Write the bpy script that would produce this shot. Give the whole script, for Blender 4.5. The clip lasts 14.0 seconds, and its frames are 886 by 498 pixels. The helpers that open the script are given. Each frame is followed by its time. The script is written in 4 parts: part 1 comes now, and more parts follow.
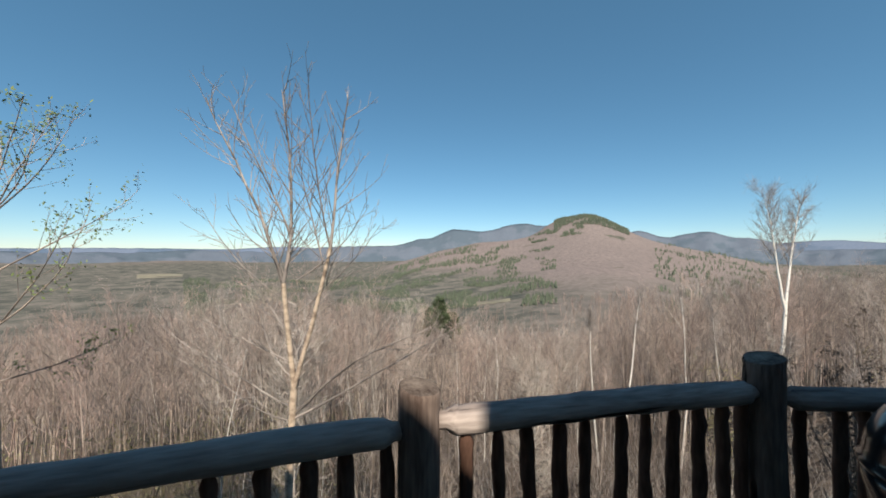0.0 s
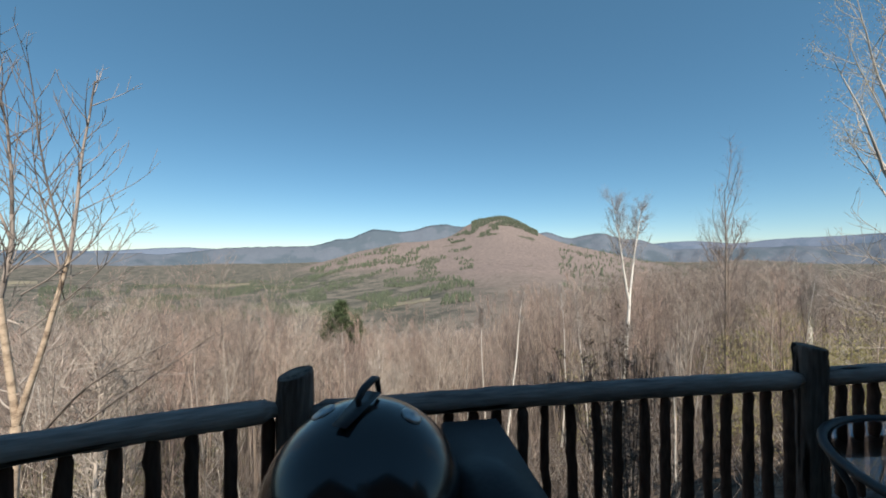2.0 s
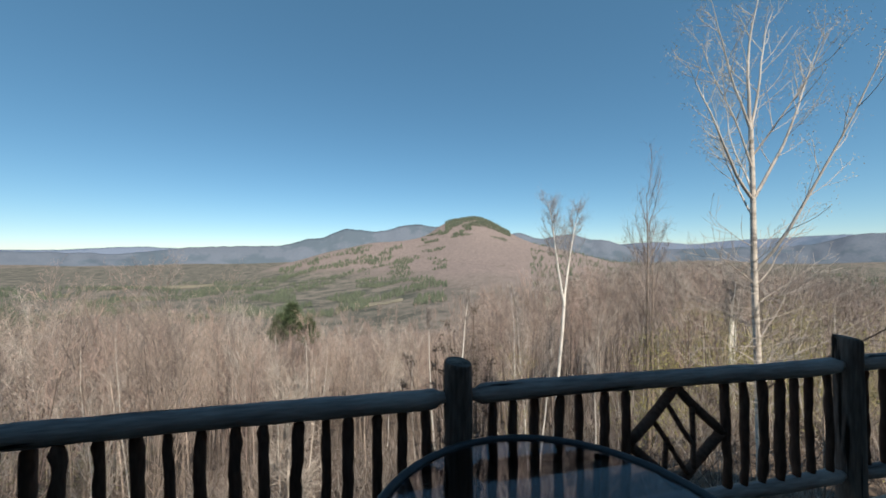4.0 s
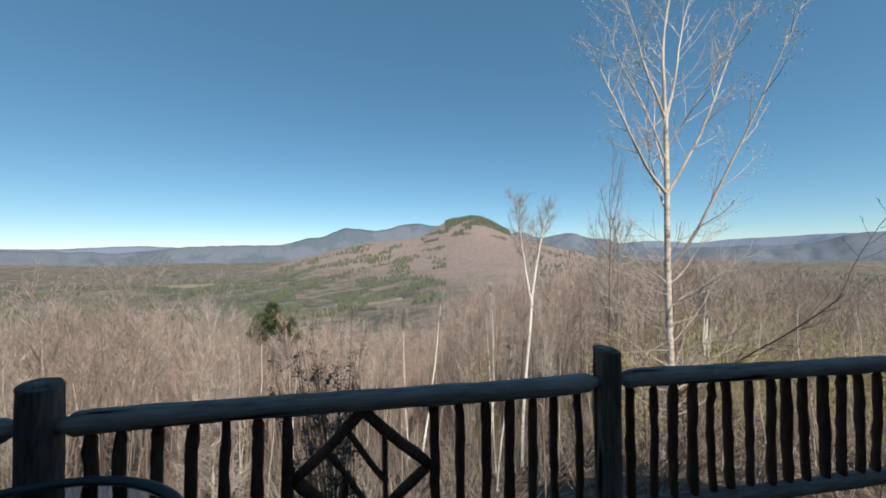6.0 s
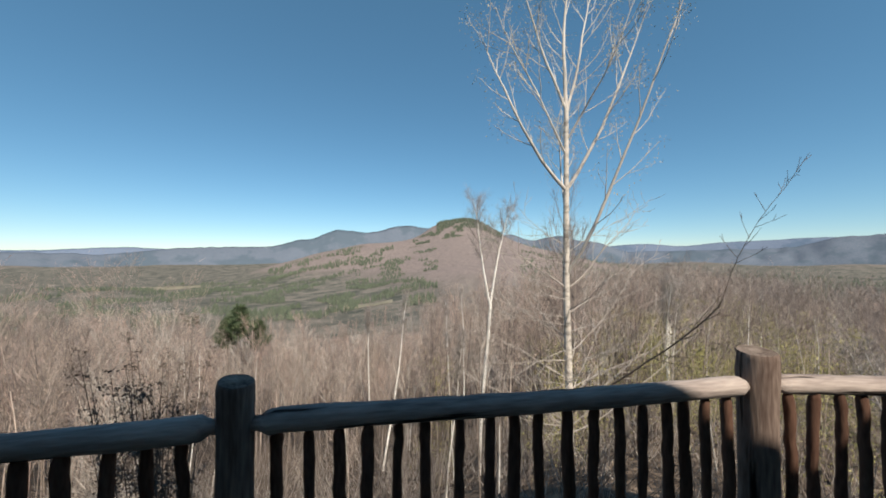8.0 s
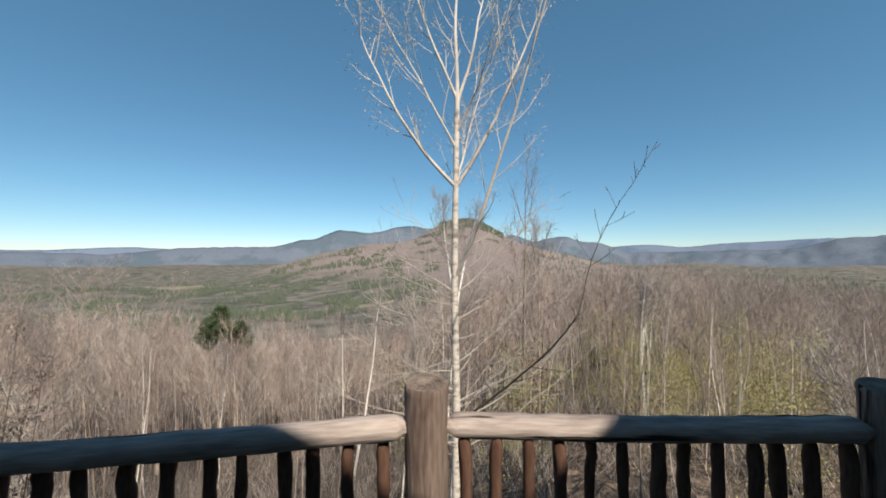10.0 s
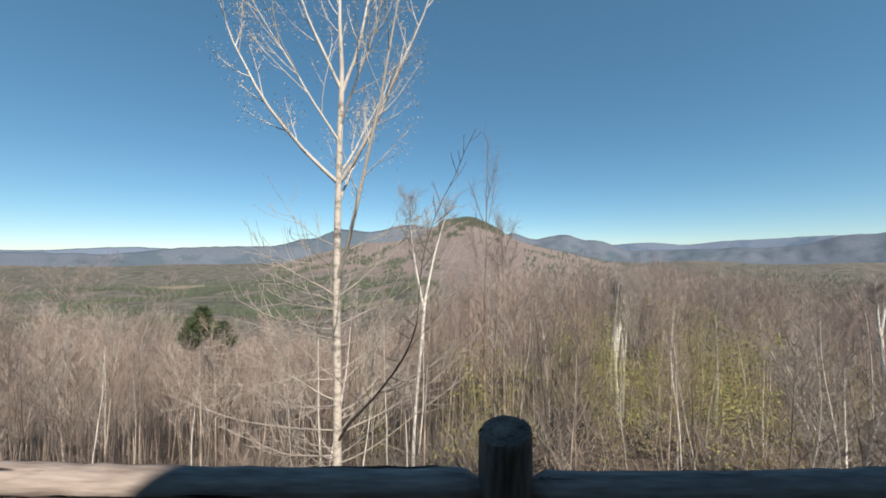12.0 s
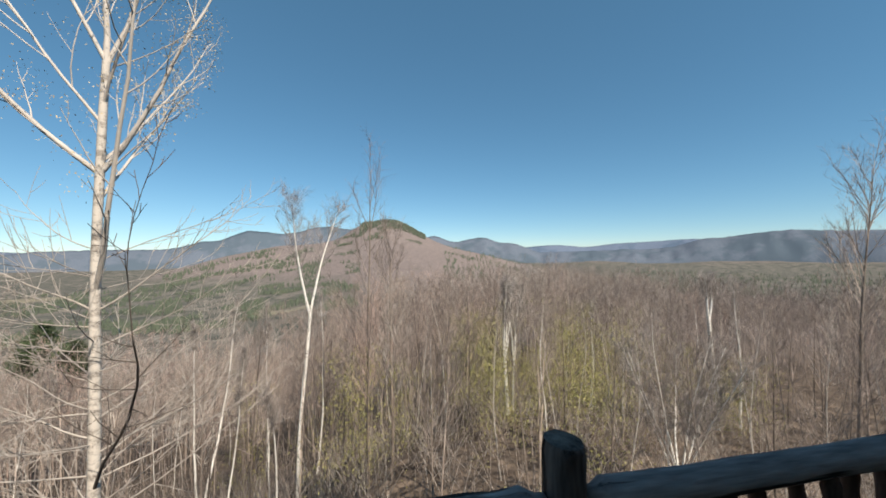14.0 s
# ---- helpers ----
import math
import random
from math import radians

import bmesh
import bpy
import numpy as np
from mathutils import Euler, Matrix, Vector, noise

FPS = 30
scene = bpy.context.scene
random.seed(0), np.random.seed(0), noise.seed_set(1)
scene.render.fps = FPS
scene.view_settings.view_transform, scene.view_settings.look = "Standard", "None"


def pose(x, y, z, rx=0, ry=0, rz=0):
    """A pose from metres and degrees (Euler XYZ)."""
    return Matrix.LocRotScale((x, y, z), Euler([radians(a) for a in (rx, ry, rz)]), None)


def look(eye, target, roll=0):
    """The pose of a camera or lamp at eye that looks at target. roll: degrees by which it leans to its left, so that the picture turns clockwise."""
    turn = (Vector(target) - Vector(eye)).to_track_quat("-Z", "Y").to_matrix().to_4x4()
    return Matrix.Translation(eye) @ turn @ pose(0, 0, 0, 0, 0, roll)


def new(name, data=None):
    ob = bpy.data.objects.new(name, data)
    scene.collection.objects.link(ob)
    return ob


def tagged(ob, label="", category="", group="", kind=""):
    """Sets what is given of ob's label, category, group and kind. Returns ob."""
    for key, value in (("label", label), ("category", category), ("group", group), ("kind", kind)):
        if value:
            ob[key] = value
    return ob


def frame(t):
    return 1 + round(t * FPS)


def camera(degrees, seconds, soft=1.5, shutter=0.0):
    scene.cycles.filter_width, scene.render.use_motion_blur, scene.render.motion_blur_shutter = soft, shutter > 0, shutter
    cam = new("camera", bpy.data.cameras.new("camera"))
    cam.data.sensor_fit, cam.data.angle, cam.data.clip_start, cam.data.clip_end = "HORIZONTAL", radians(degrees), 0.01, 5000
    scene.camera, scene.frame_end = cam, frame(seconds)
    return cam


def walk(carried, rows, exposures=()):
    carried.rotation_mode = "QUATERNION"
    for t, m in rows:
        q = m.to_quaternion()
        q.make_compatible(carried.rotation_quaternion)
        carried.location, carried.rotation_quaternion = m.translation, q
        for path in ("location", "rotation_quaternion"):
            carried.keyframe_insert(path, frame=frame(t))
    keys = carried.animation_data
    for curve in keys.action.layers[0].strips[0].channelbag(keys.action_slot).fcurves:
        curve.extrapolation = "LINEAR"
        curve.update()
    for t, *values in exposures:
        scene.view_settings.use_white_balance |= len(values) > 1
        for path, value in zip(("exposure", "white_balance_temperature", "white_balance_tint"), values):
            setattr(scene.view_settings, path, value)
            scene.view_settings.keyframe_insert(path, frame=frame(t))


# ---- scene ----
cam = camera(101.6, 14.0, soft=1.8)
EXPOSURES = [(0, 0.34, 7100, 8.0), (14, 0.34, 7100, 8.0)]
PATH = [
    (0, (0.397, 0.211, 1.517), (0.252, 2.206, 1.549), 0.1),
    (0.5, (0.777, 0.251, 1.529), (0.705, 2.249, 1.557), 0.2),
    (1, (1.159, 0.272, 1.559), (1.193, 2.272, 1.589), 0.0),
    (1.5, (1.552, 0.31, 1.564), (1.728, 2.302, 1.596), -0.2),
    (2, (1.988, 0.238, 1.577), (2.278, 2.217, 1.61), -0.3),
    (2.5, (2.416, 0.196, 1.589), (2.756, 2.167, 1.626), -0.2),
    (3, (2.846, 0.143, 1.608), (3.238, 2.104, 1.641), -0.3),
    (5.5, (4.924, 0.13, 1.605), (5.367, 2.08, 1.638), -0.2),
    (6, (5.342, 0.118, 1.591), (5.773, 2.071, 1.619), -0.3),
    (6.5, (5.752, 0.145, 1.581), (6.2, 2.094, 1.614), -0.2),
    (7, (6.168, 0.205, 1.584), (6.634, 2.149, 1.616), -0.0),
    (7.5, (6.611, 0.213, 1.578), (7.06, 2.162, 1.612), -0.2),
    (8, (6.999, 0.25, 1.565), (7.474, 2.192, 1.605), -0.1),
    (10.5, (9.057, 0.247, 1.579), (9.519, 2.192, 1.622), -0.0),
    (11, (9.429, 0.247, 1.58), (9.903, 2.19, 1.621), 0.1),
    (11.5, (9.799, 0.226, 1.584), (10.249, 2.174, 1.62), -0.2),
    (12, (10.148, 0.194, 1.603), (10.607, 2.14, 1.638), -0.2),
    (12.5, (10.502, 0.188, 1.607), (10.97, 2.132, 1.643), -0.3),
    (13, (10.849, 0.15, 1.605), (11.379, 2.078, 1.641), -0.2),
    (13.5, (11.167, 0.067, 1.608), (11.806, 1.962, 1.654), -0.3),
    (14, (11.471, 0.023, 1.602), (12.335, 1.826, 1.648), -0.7),
]
walk(cam, [(t, look(eye, target, roll)) for t, eye, target, roll in PATH], EXPOSURES)

# ---- world and sun ----
SUN_ELEVATION, SUN_BEARING = 44.4, 168.0
world = bpy.data.worlds.new("sky")
scene.world = world
world.use_nodes = True
wn = world.node_tree
sky = wn.nodes.new("ShaderNodeTexSky")
sky.sky_type, sky.sun_disc = "NISHITA", False
sky.sun_elevation, sky.sun_rotation = radians(SUN_ELEVATION), radians(SUN_BEARING)
sky.altitude, sky.air_density, sky.dust_density, sky.ozone_density = 3000, 1.1, 0.1, 3.4
tone = wn.nodes.new("ShaderNodeHueSaturation")
tone.inputs["Hue"].default_value, tone.inputs["Saturation"].default_value = 0.4875, 1.14
wn.links.new(sky.outputs[0], tone.inputs["Color"])
# thin even spring haze over the whole sky
veil = wn.nodes.new("ShaderNodeMix")
veil.data_type = "RGBA"
veil.inputs[0].default_value, veil.inputs[7].default_value = 0.30, (0.72, 1.88, 3.30, 1)
wn.links.new(tone.outputs[0], veil.inputs[6])
wn.links.new(veil.outputs[2], wn.nodes["Background"].inputs[0])
wn.nodes["Background"].inputs[1].default_value = 0.116
sun = new("sun", bpy.data.lights.new("sun", "SUN"))
sun.data.energy, sun.data.angle, sun.data.color = 5.0, radians(0.5), (1.0, 0.94, 0.87)
reach = 40 / math.tan(radians(SUN_ELEVATION))
sun.matrix_world = look((reach * math.sin(radians(SUN_BEARING)), reach * math.cos(radians(SUN_BEARING)), 40), (0, 0, 0))


# ---- materials ----
def mat(name, dark, light, scale=6.0, fine=60.0, rough=0.8, bump=0.3, stretch=(1, 1, 1), vary=0.15, metal=0.0, coat=0.0, span=(0.3, 0.7), checks=0.0, shine=0.5, strands=0.0):
    """Two scales of noise between two colours, with relief; each object a little lighter or darker."""
    m = bpy.data.materials.new(name)
    m.use_nodes = True
    t = m.node_tree
    n, ln = t.nodes, t.links.new
    b = n["Principled BSDF"]
    co, mp = n.new("ShaderNodeTexCoord"), n.new("ShaderNodeMapping")
    mp.inputs["Scale"].default_value = stretch
    ln(co.outputs["Object"], mp.inputs[0])
    big, small = n.new("ShaderNodeTexNoise"), n.new("ShaderNodeTexNoise")
    big.inputs["Scale"].default_value, small.inputs["Scale"].default_value = scale, fine
    big.inputs["Detail"].default_value, small.inputs["Detail"].default_value = 5, 3
    ln(mp.outputs[0], big.inputs[0]), ln(mp.outputs[0], small.inputs[0])
    mix = n.new("ShaderNodeMath")
    mix.operation = "MULTIPLY_ADD"
    mix.inputs[1].default_value = 0.35
    ln(small.outputs[0], mix.inputs[0])
    sc = n.new("ShaderNodeMath")
    sc.operation = "MULTIPLY"
    sc.inputs[1].default_value = 0.65
    ln(big.outputs[0], sc.inputs[0]), ln(sc.outputs[0], mix.inputs[2])
    ramp = n.new("ShaderNodeValToRGB")
    ramp.color_ramp.elements[0].position, ramp.color_ramp.elements[1].position = span
    ramp.color_ramp.elements[0].color, ramp.color_ramp.elements[1].color = (*dark, 1), (*light, 1)
    ln(mix.outputs[0], ramp.inputs[0])
    info, hsv, rng = n.new("ShaderNodeObjectInfo"), n.new("ShaderNodeHueSaturation"), n.new("ShaderNodeMapRange")
    rng.inputs[3].default_value, rng.inputs[4].default_value = 1 - vary, 1 + vary
    ln(info.outputs["Random"], rng.inputs[0]), ln(rng.outputs[0], hsv.inputs["Value"])
    colour, height = ramp.outputs[0], mix.outputs[0]
    if checks:
        # long drying cracks along the grain
        mp2, crack, gate = n.new("ShaderNodeMapping"), n.new("ShaderNodeTexNoise"), n.new("ShaderNodeMapRange")
        mp2.inputs["Scale"].default_value = [0.05 if v < 1 else 1.0 for v in stretch]
        ln(co.outputs["Object"], mp2.inputs[0]), ln(mp2.outputs[0], crack.inputs[0])
        crack.inputs["Scale"].default_value, crack.inputs["Detail"].default_value = checks, 4
        gate.inputs[1].default_value, gate.inputs[2].default_value, gate.inputs[3].default_value = 0.36, 0.41, 0.12
        ln(crack.outputs[0], gate.inputs[0])
        darker, sink = n.new("ShaderNodeVectorMath"), n.new("ShaderNodeMath")
        darker.operation, sink.operation = "MULTIPLY", "ADD"
        ln(colour, darker.inputs[0]), ln(gate.outputs[0], darker.inputs[1])
        ln(height, sink.inputs[0]), ln(gate.outputs[0], sink.inputs[1])
        colour, height = darker.outputs[0], sink.outputs[0]
    ln(colour, hsv.inputs["Color"])
    tinted = hsv.outputs[0]
    if strands:
        # every twig or stick of its own tone
        geo, spread_v, each = n.new("ShaderNodeNewGeometry"), n.new("ShaderNodeMapRange"), n.new("ShaderNodeHueSaturation")
        spread_v.inputs[3].default_value, spread_v.inputs[4].default_value = 1 - strands, 1 + strands
        ln(geo.outputs["Random Per Island"], spread_v.inputs[0]), ln(spread_v.outputs[0], each.inputs["Value"])
        ln(tinted, each.inputs["Color"])
        tinted = each.outputs[0]
    ln(tinted, b.inputs["Base Color"])
    b.inputs["Roughness"].default_value, b.inputs["Metallic"].default_value = rough, metal
    b.inputs["Coat Weight"].default_value, b.inputs["Specular IOR Level"].default_value = coat, shine
    if bump:
        bp = n.new("ShaderNodeBump")
        bp.inputs["Strength"].default_value, bp.inputs["Distance"].default_value = bump, 0.01
        ln(height, bp.inputs["Height"]), ln(bp.outputs[0], b.inputs["Normal"])
    return m


LOG = mat("weathered_log", (0.040, 0.021, 0.018), (0.30, 0.232, 0.194), 5, 70, 0.95, 1.0, (1, 1, 0.12), checks=16.0, shine=0.06)
RAIL = mat("weathered_rail", (0.050, 0.031, 0.030), (0.48, 0.405, 0.365), 5, 70, 0.95, 1.0, (0.12, 1, 1), checks=20.0, shine=0.06)
STICK = mat("peeled_stick", (0.032, 0.015, 0.011), (0.17, 0.098, 0.072), 6, 60, 0.92, 0.9, (1, 1, 0.2), shine=0.06)
END = mat("end_grain", (0.06, 0.042, 0.035), (0.30, 0.24, 0.20), 12, 90, 0.95, 0.6, shine=0.06)
BOARD = mat("deck_board", (0.20, 0.16, 0.12), (0.42, 0.36, 0.29), 3, 40, 0.8, 0.4, (0.15, 1, 1))
PALE = mat("pale_bark", (0.13, 0.105, 0.09), (0.64, 0.575, 0.51), 9, 60, 0.85, 0.5, (1, 1, 1.8), span=(0.33, 0.53))
WARM = mat("warm_bark", (0.16, 0.11, 0.08), (0.60, 0.475, 0.365), 9, 60, 0.85, 0.5, (1, 1, 1.6), span=(0.32, 0.55))
BIRCH = mat("birch_bark", (0.06, 0.05, 0.045), (0.80, 0.75, 0.69), 7, 30, 0.75, 0.3, (1, 1, 2.2), span=(0.34, 0.44))
GREY = mat("grey_bark", (0.12, 0.09, 0.075), (0.34, 0.27, 0.22), 3, 25, 0.9, 0.3)
TWIG = mat("twig_bark", (0.22, 0.170, 0.142), (0.50, 0.402, 0.34), 0.6, 8, 0.9, 0.0, vary=0.25, strands=0.6)
TWIG_RED = mat("reddish_twig", (0.27, 0.188, 0.16), (0.54, 0.395, 0.335), 0.2, 3, 0.9, 0.0, vary=0.2, strands=0.6)
# darker copy of maple_twig: shade on the lower branches is in the colour
SHADED_TWIG = mat("shaded_maple_twig", (0.22, 0.19, 0.17), (0.52, 0.46, 0.41), 1.0, 12, 0.85, 0.0)
BIRCH_TWIG = mat("birch_twig", (0.20, 0.165, 0.15), (0.44, 0.385, 0.35), 0.8, 9, 0.85, 0.0, strands=0.5)
TWIG_PALE = mat("pale_twig", (0.31, 0.262, 0.228), (0.60, 0.525, 0.46), 1.0, 12, 0.85, 0.0, strands=0.4)
TWIG_GREY = mat("grey_twig", (0.15, 0.118, 0.104), (0.35, 0.282, 0.245), 0.5, 8, 0.9, 0.0, vary=0.25, strands=0.6)
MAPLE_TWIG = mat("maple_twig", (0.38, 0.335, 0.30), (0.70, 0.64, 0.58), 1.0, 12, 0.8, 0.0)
DARKTWIG = mat("dark_twig", (0.05, 0.04, 0.035), (0.17, 0.13, 0.105), 2, 20, 0.9, 0.0)
BUD = mat("catkin", (0.55, 0.42, 0.22), (0.78, 0.62, 0.36), 3, 30, 0.8, 0.0)
LEAF = mat("young_leaf", (0.25, 0.225, 0.078), (0.50, 0.45, 0.16), 2, 20, 0.6, 0.0)
OLIVE = mat("olive_young_leaf", (0.10, 0.098, 0.042), (0.27, 0.245, 0.105), 2, 20, 0.6, 0.0, strands=0.3)
LEAF_DARK = mat("small_green_leaf", (0.10, 0.14, 0.05), (0.24, 0.30, 0.10), 2, 20, 0.6, 0.0)
FIR = mat("fir_needles", (0.040, 0.052, 0.036), (0.115, 0.135, 0.085), 0.05, 0.6, 0.85, 0.0)
FIRNEAR = mat("bright_fir", (0.036, 0.056, 0.028), (0.10, 0.135, 0.06), 0.2, 2, 0.85, 0.0, strands=0.4)
ENAMEL = mat("black_enamel", (0.007, 0.0065, 0.0075), (0.016, 0.015, 0.017), 4, 90, 0.2, 0.03, coat=0.2)
STEEL = mat("worn_steel", (0.22, 0.21, 0.21), (0.42, 0.41, 0.41), 9, 120, 0.38, 0.1, metal=1.0)
PAINTED = mat("dark_painted_steel", (0.018, 0.017, 0.018), (0.045, 0.042, 0.045), 6, 70, 0.45, 0.05, shine=0.3)
IRON = mat("dark_table_frame", (0.02, 0.02, 0.022), (0.05, 0.05, 0.055), 8, 90, 0.5, 0.1)
HOUSELOG = mat("stained_house_log", (0.14, 0.075, 0.04), (0.30, 0.17, 0.09), 3, 40, 0.7, 0.4, (0.15, 1, 1))
FIELD = mat("dry_grass", (0.13, 0.115, 0.08), (0.28, 0.24, 0.165), 0.03, 0.3, 0.95, 0.0)
WHITE = mat("white_clapboard", (0.62, 0.62, 0.60), (0.8, 0.8, 0.78), 2, 20, 0.7, 0.1)
STONE = mat("grey_fieldstone", (0.16, 0.15, 0.14), (0.38, 0.36, 0.33), 4, 30, 0.9, 0.8)
SHINGLE = mat("dark_roof_shingle", (0.04, 0.04, 0.04), (0.11, 0.10, 0.10), 4, 50, 0.9, 0.5)

GLASS = bpy.data.materials.new("table_glass")
GLASS.use_nodes = True
g = GLASS.node_tree.nodes["Principled BSDF"]
g.inputs["Base Color"].default_value = (0.42, 0.41, 0.45, 1)
g.inputs["Roughness"].default_value, g.inputs["Transmission Weight"].default_value = 0.03, 1.0
g.inputs["IOR"].default_value = 1.4


def land_material(name, brown_a, brown_b, green, field, green_at, patch, haze_bump, litter=False):
    """Spring woodland seen from afar: brown and pinkish crowns, dark firs and a few pale fields."""
    m = bpy.data.materials.new(name)
    m.use_nodes = True
    t = m.node_tree
    n, ln = t.nodes, t.links.new
    b = n["Principled BSDF"]
    b.inputs["Roughness"].default_value = 1.0
    b.inputs["Specular IOR Level"].default_value = 0.0
    co = n.new("ShaderNodeTexCoord")

    def noise_at(scale, detail, rough=0.6):
        q = n.new("ShaderNodeTexNoise")
        q.inputs["Scale"].default_value, q.inputs["Detail"].default_value, q.inputs["Roughness"].default_value = scale, detail, rough
        ln(co.outputs["Object"], q.inputs[0])
        return q

    def ramp_of(src, p0, p1):
        r = n.new("ShaderNodeMapRange")
        r.inputs[1].default_value, r.inputs[2].default_value = p0, p1
        ln(src, r.inputs[0])
        return r.outputs[0]

    def blend(f, a, c):
        x = n.new("ShaderNodeMix")
        x.data_type = "RGBA"
        ln(f, x.inputs[0])
        for k, v in ((6, a), (7, c)):
            if isinstance(v, tuple):
                x.inputs[k].default_value = (*v, 1)
            else:
                ln(v, x.inputs[k])
        return x.outputs[2]

    crowns = noise_at(0.09, 6, 0.7)
    c = blend(ramp_of(crowns.outputs[0], 0.35, 0.65), brown_a, brown_b)
    c = blend(ramp_of(noise_at(patch, 8, 0.68).outputs[0], green_at, green_at + 0.06), c, green)
    c = blend(ramp_of(noise_at(patch * 0.8, 2, 0.4).outputs[0], 0.74, 0.76), c, field)
    if litter:
        split = n.new("ShaderNodeSeparateXYZ")
        ln(co.outputs["Object"], split.inputs[0])
        rough_z = n.new("ShaderNodeMath")
        rough_z.operation = "MULTIPLY_ADD"
        rough_z.inputs[1].default_value = 55.0
        ln(noise_at(0.006, 8, 0.7).outputs[0], rough_z.inputs[0]), ln(split.outputs[2], rough_z.inputs[2])
        lowland = blend(ramp_of(noise_at(0.02, 7, 0.75).outputs[0], 0.40, 0.60), (0.078, 0.085, 0.074), (0.205, 0.182, 0.158))
        c = blend(ramp_of(rough_z.outputs[0], -52, -18), lowland, c)
        far = n.new("ShaderNodeVectorMath")
        far.operation = "LENGTH"
        ln(co.outputs["Object"], far.inputs[0])
        floor_c = blend(ramp_of(noise_at(1.1, 8, 0.7).outputs[0], 0.35, 0.68), (0.065, 0.050, 0.042), (0.24, 0.182, 0.14))
        c = blend(ramp_of(far.outputs["Value"], 60, 330), floor_c, c)
    ln(c, b.inputs["Base Color"])
    bp = n.new("ShaderNodeBump")
    bp.inputs["Strength"].default_value, bp.inputs["Distance"].default_value = haze_bump, 6.0
    ln(crowns.outputs[0], bp.inputs["Height"]), ln(bp.outputs[0], b.inputs["Normal"])
    return m


LAND = land_material("valley_woodland", (0.172, 0.142, 0.134), (0.285, 0.23, 0.212), (0.098, 0.100, 0.078), (0.40, 0.36, 0.27), 0.60, 0.0032, 0.5, True)
# both ranges: distance haze is painted into the crown, fir and field colours
RIDGE_HAZED = land_material("near_ridge_hazed", (0.115, 0.14, 0.178), (0.15, 0.17, 0.205), (0.10, 0.128, 0.158), (0.165, 0.18, 0.205), 0.50, 0.0022, 0.6)
BLUE_HAZED = land_material("far_ridge_hazed", (0.135, 0.17, 0.235), (0.17, 0.205, 0.27), (0.11, 0.15, 0.21), (0.2, 0.22, 0.27), 0.52, 0.0018, 0.3)


# ---- mesh helpers ----
def mesh_of(name, verts, faces, material, smooth=True):
    me = bpy.data.meshes.new(name)
    me.from_pydata([tuple(v) for v in verts], [], [tuple(f) for f in faces])
    me.materials.append(material)
    if smooth:
        me.polygons.foreach_set("use_smooth", [True] * len(me.polygons))
    return me


def part(name, data, material, parent, label=""):
    """Links a bmesh or a mesh as one object under its thing."""
    if isinstance(data, bmesh.types.BMesh):
        me = bpy.data.meshes.new(name)
        data.to_mesh(me)
        data.free()
        me.materials.append(material)
        me.polygons.foreach_set("use_smooth", [len(p.vertices) < 5 for p in me.polygons])
        data = me
    ob = new(name, data)
    ob.parent = parent
    return tagged(ob, label) if label else ob


def thing(name, at, label, category, group="", kind=""):
    ob = new(name)
    ob.empty_display_size = 0.1
    ob.matrix_world = at if isinstance(at, Matrix) else Matrix.Translation(at)
    return tagged(ob, label, category, group, kind)


def tube(path, radii, sides=8, wobble=0.0, seed=0, caps=True):
    """Vertices and faces of a round bar along a path, with an uneven skin."""
    rnd = random.Random(seed)
    path = [Vector(p) for p in path]
    verts, faces = [], []
    turn = (path[1] - path[0]).normalized()
    u = turn.orthogonal().normalized()
    for i, p in enumerate(path):
        a, b = path[max(0, i - 1)], path[min(len(path) - 1, i + 1)]
        d = (b - a).normalized()
        u = (u - d * u.dot(d)).normalized()
        v = d.cross(u)
        for k in range(sides):
            w = 2 * math.pi * k / sides
            r = radii[i] * (1 + rnd.uniform(-wobble, wobble))
            verts.append(p + (u * math.cos(w) + v * math.sin(w)) * r)
    for i in range(len(path) - 1):
        for k in range(sides):
            q = (k + 1) % sides
            faces.append((i * sides + k, i * sides + q, (i + 1) * sides + q, (i + 1) * sides + k))
    if caps:
        faces.append(tuple(range(sides - 1, -1, -1)))
        faces.append(tuple((len(path) - 1) * sides + k for k in range(sides)))
    return verts, faces


def box_bm(x0, x1, y0, y1, z0, z1, bevel=0.004):
    bm = bmesh.new()
    bmesh.ops.create_cube(bm, size=1, matrix=Matrix.LocRotScale(((x0 + x1) / 2, (y0 + y1) / 2, (z0 + z1) / 2), None, (x1 - x0, y1 - y0, z1 - z0)))
    if bevel:
        bmesh.ops.bevel(bm, geom=bm.edges[:], offset=bevel, segments=2, affect="EDGES")
    return bm


def lathe(profile, sides=32):
    """A turned shape from radius and height pairs, about z."""
    bm = bmesh.new()
    rings = []
    for r, z in profile:
        rings.append([bm.verts.new((r * math.cos(2 * math.pi * k / sides), r * math.sin(2 * math.pi * k / sides), z)) for k in range(sides)])
    for a, b in zip(rings, rings[1:]):
        for k in range(sides):
            q = (k + 1) % sides
            bm.faces.new((a[k], a[q], b[q], b[k]))
    bm.faces.new(rings[-1])
    bm.faces.new(rings[0][::-1])
    return bm


# ---- ground and distance ----
def smooth01(a, b, x):
    t = min(1.0, max(0.0, (x - a) / (b - a)))
    return t * t * (3 - 2 * t)


def bump_at(az, r, az0, r0, wa, wr, h):
    return h * math.exp(-((az - az0) / wa) ** 2 - ((r - r0) / wr) ** 2)


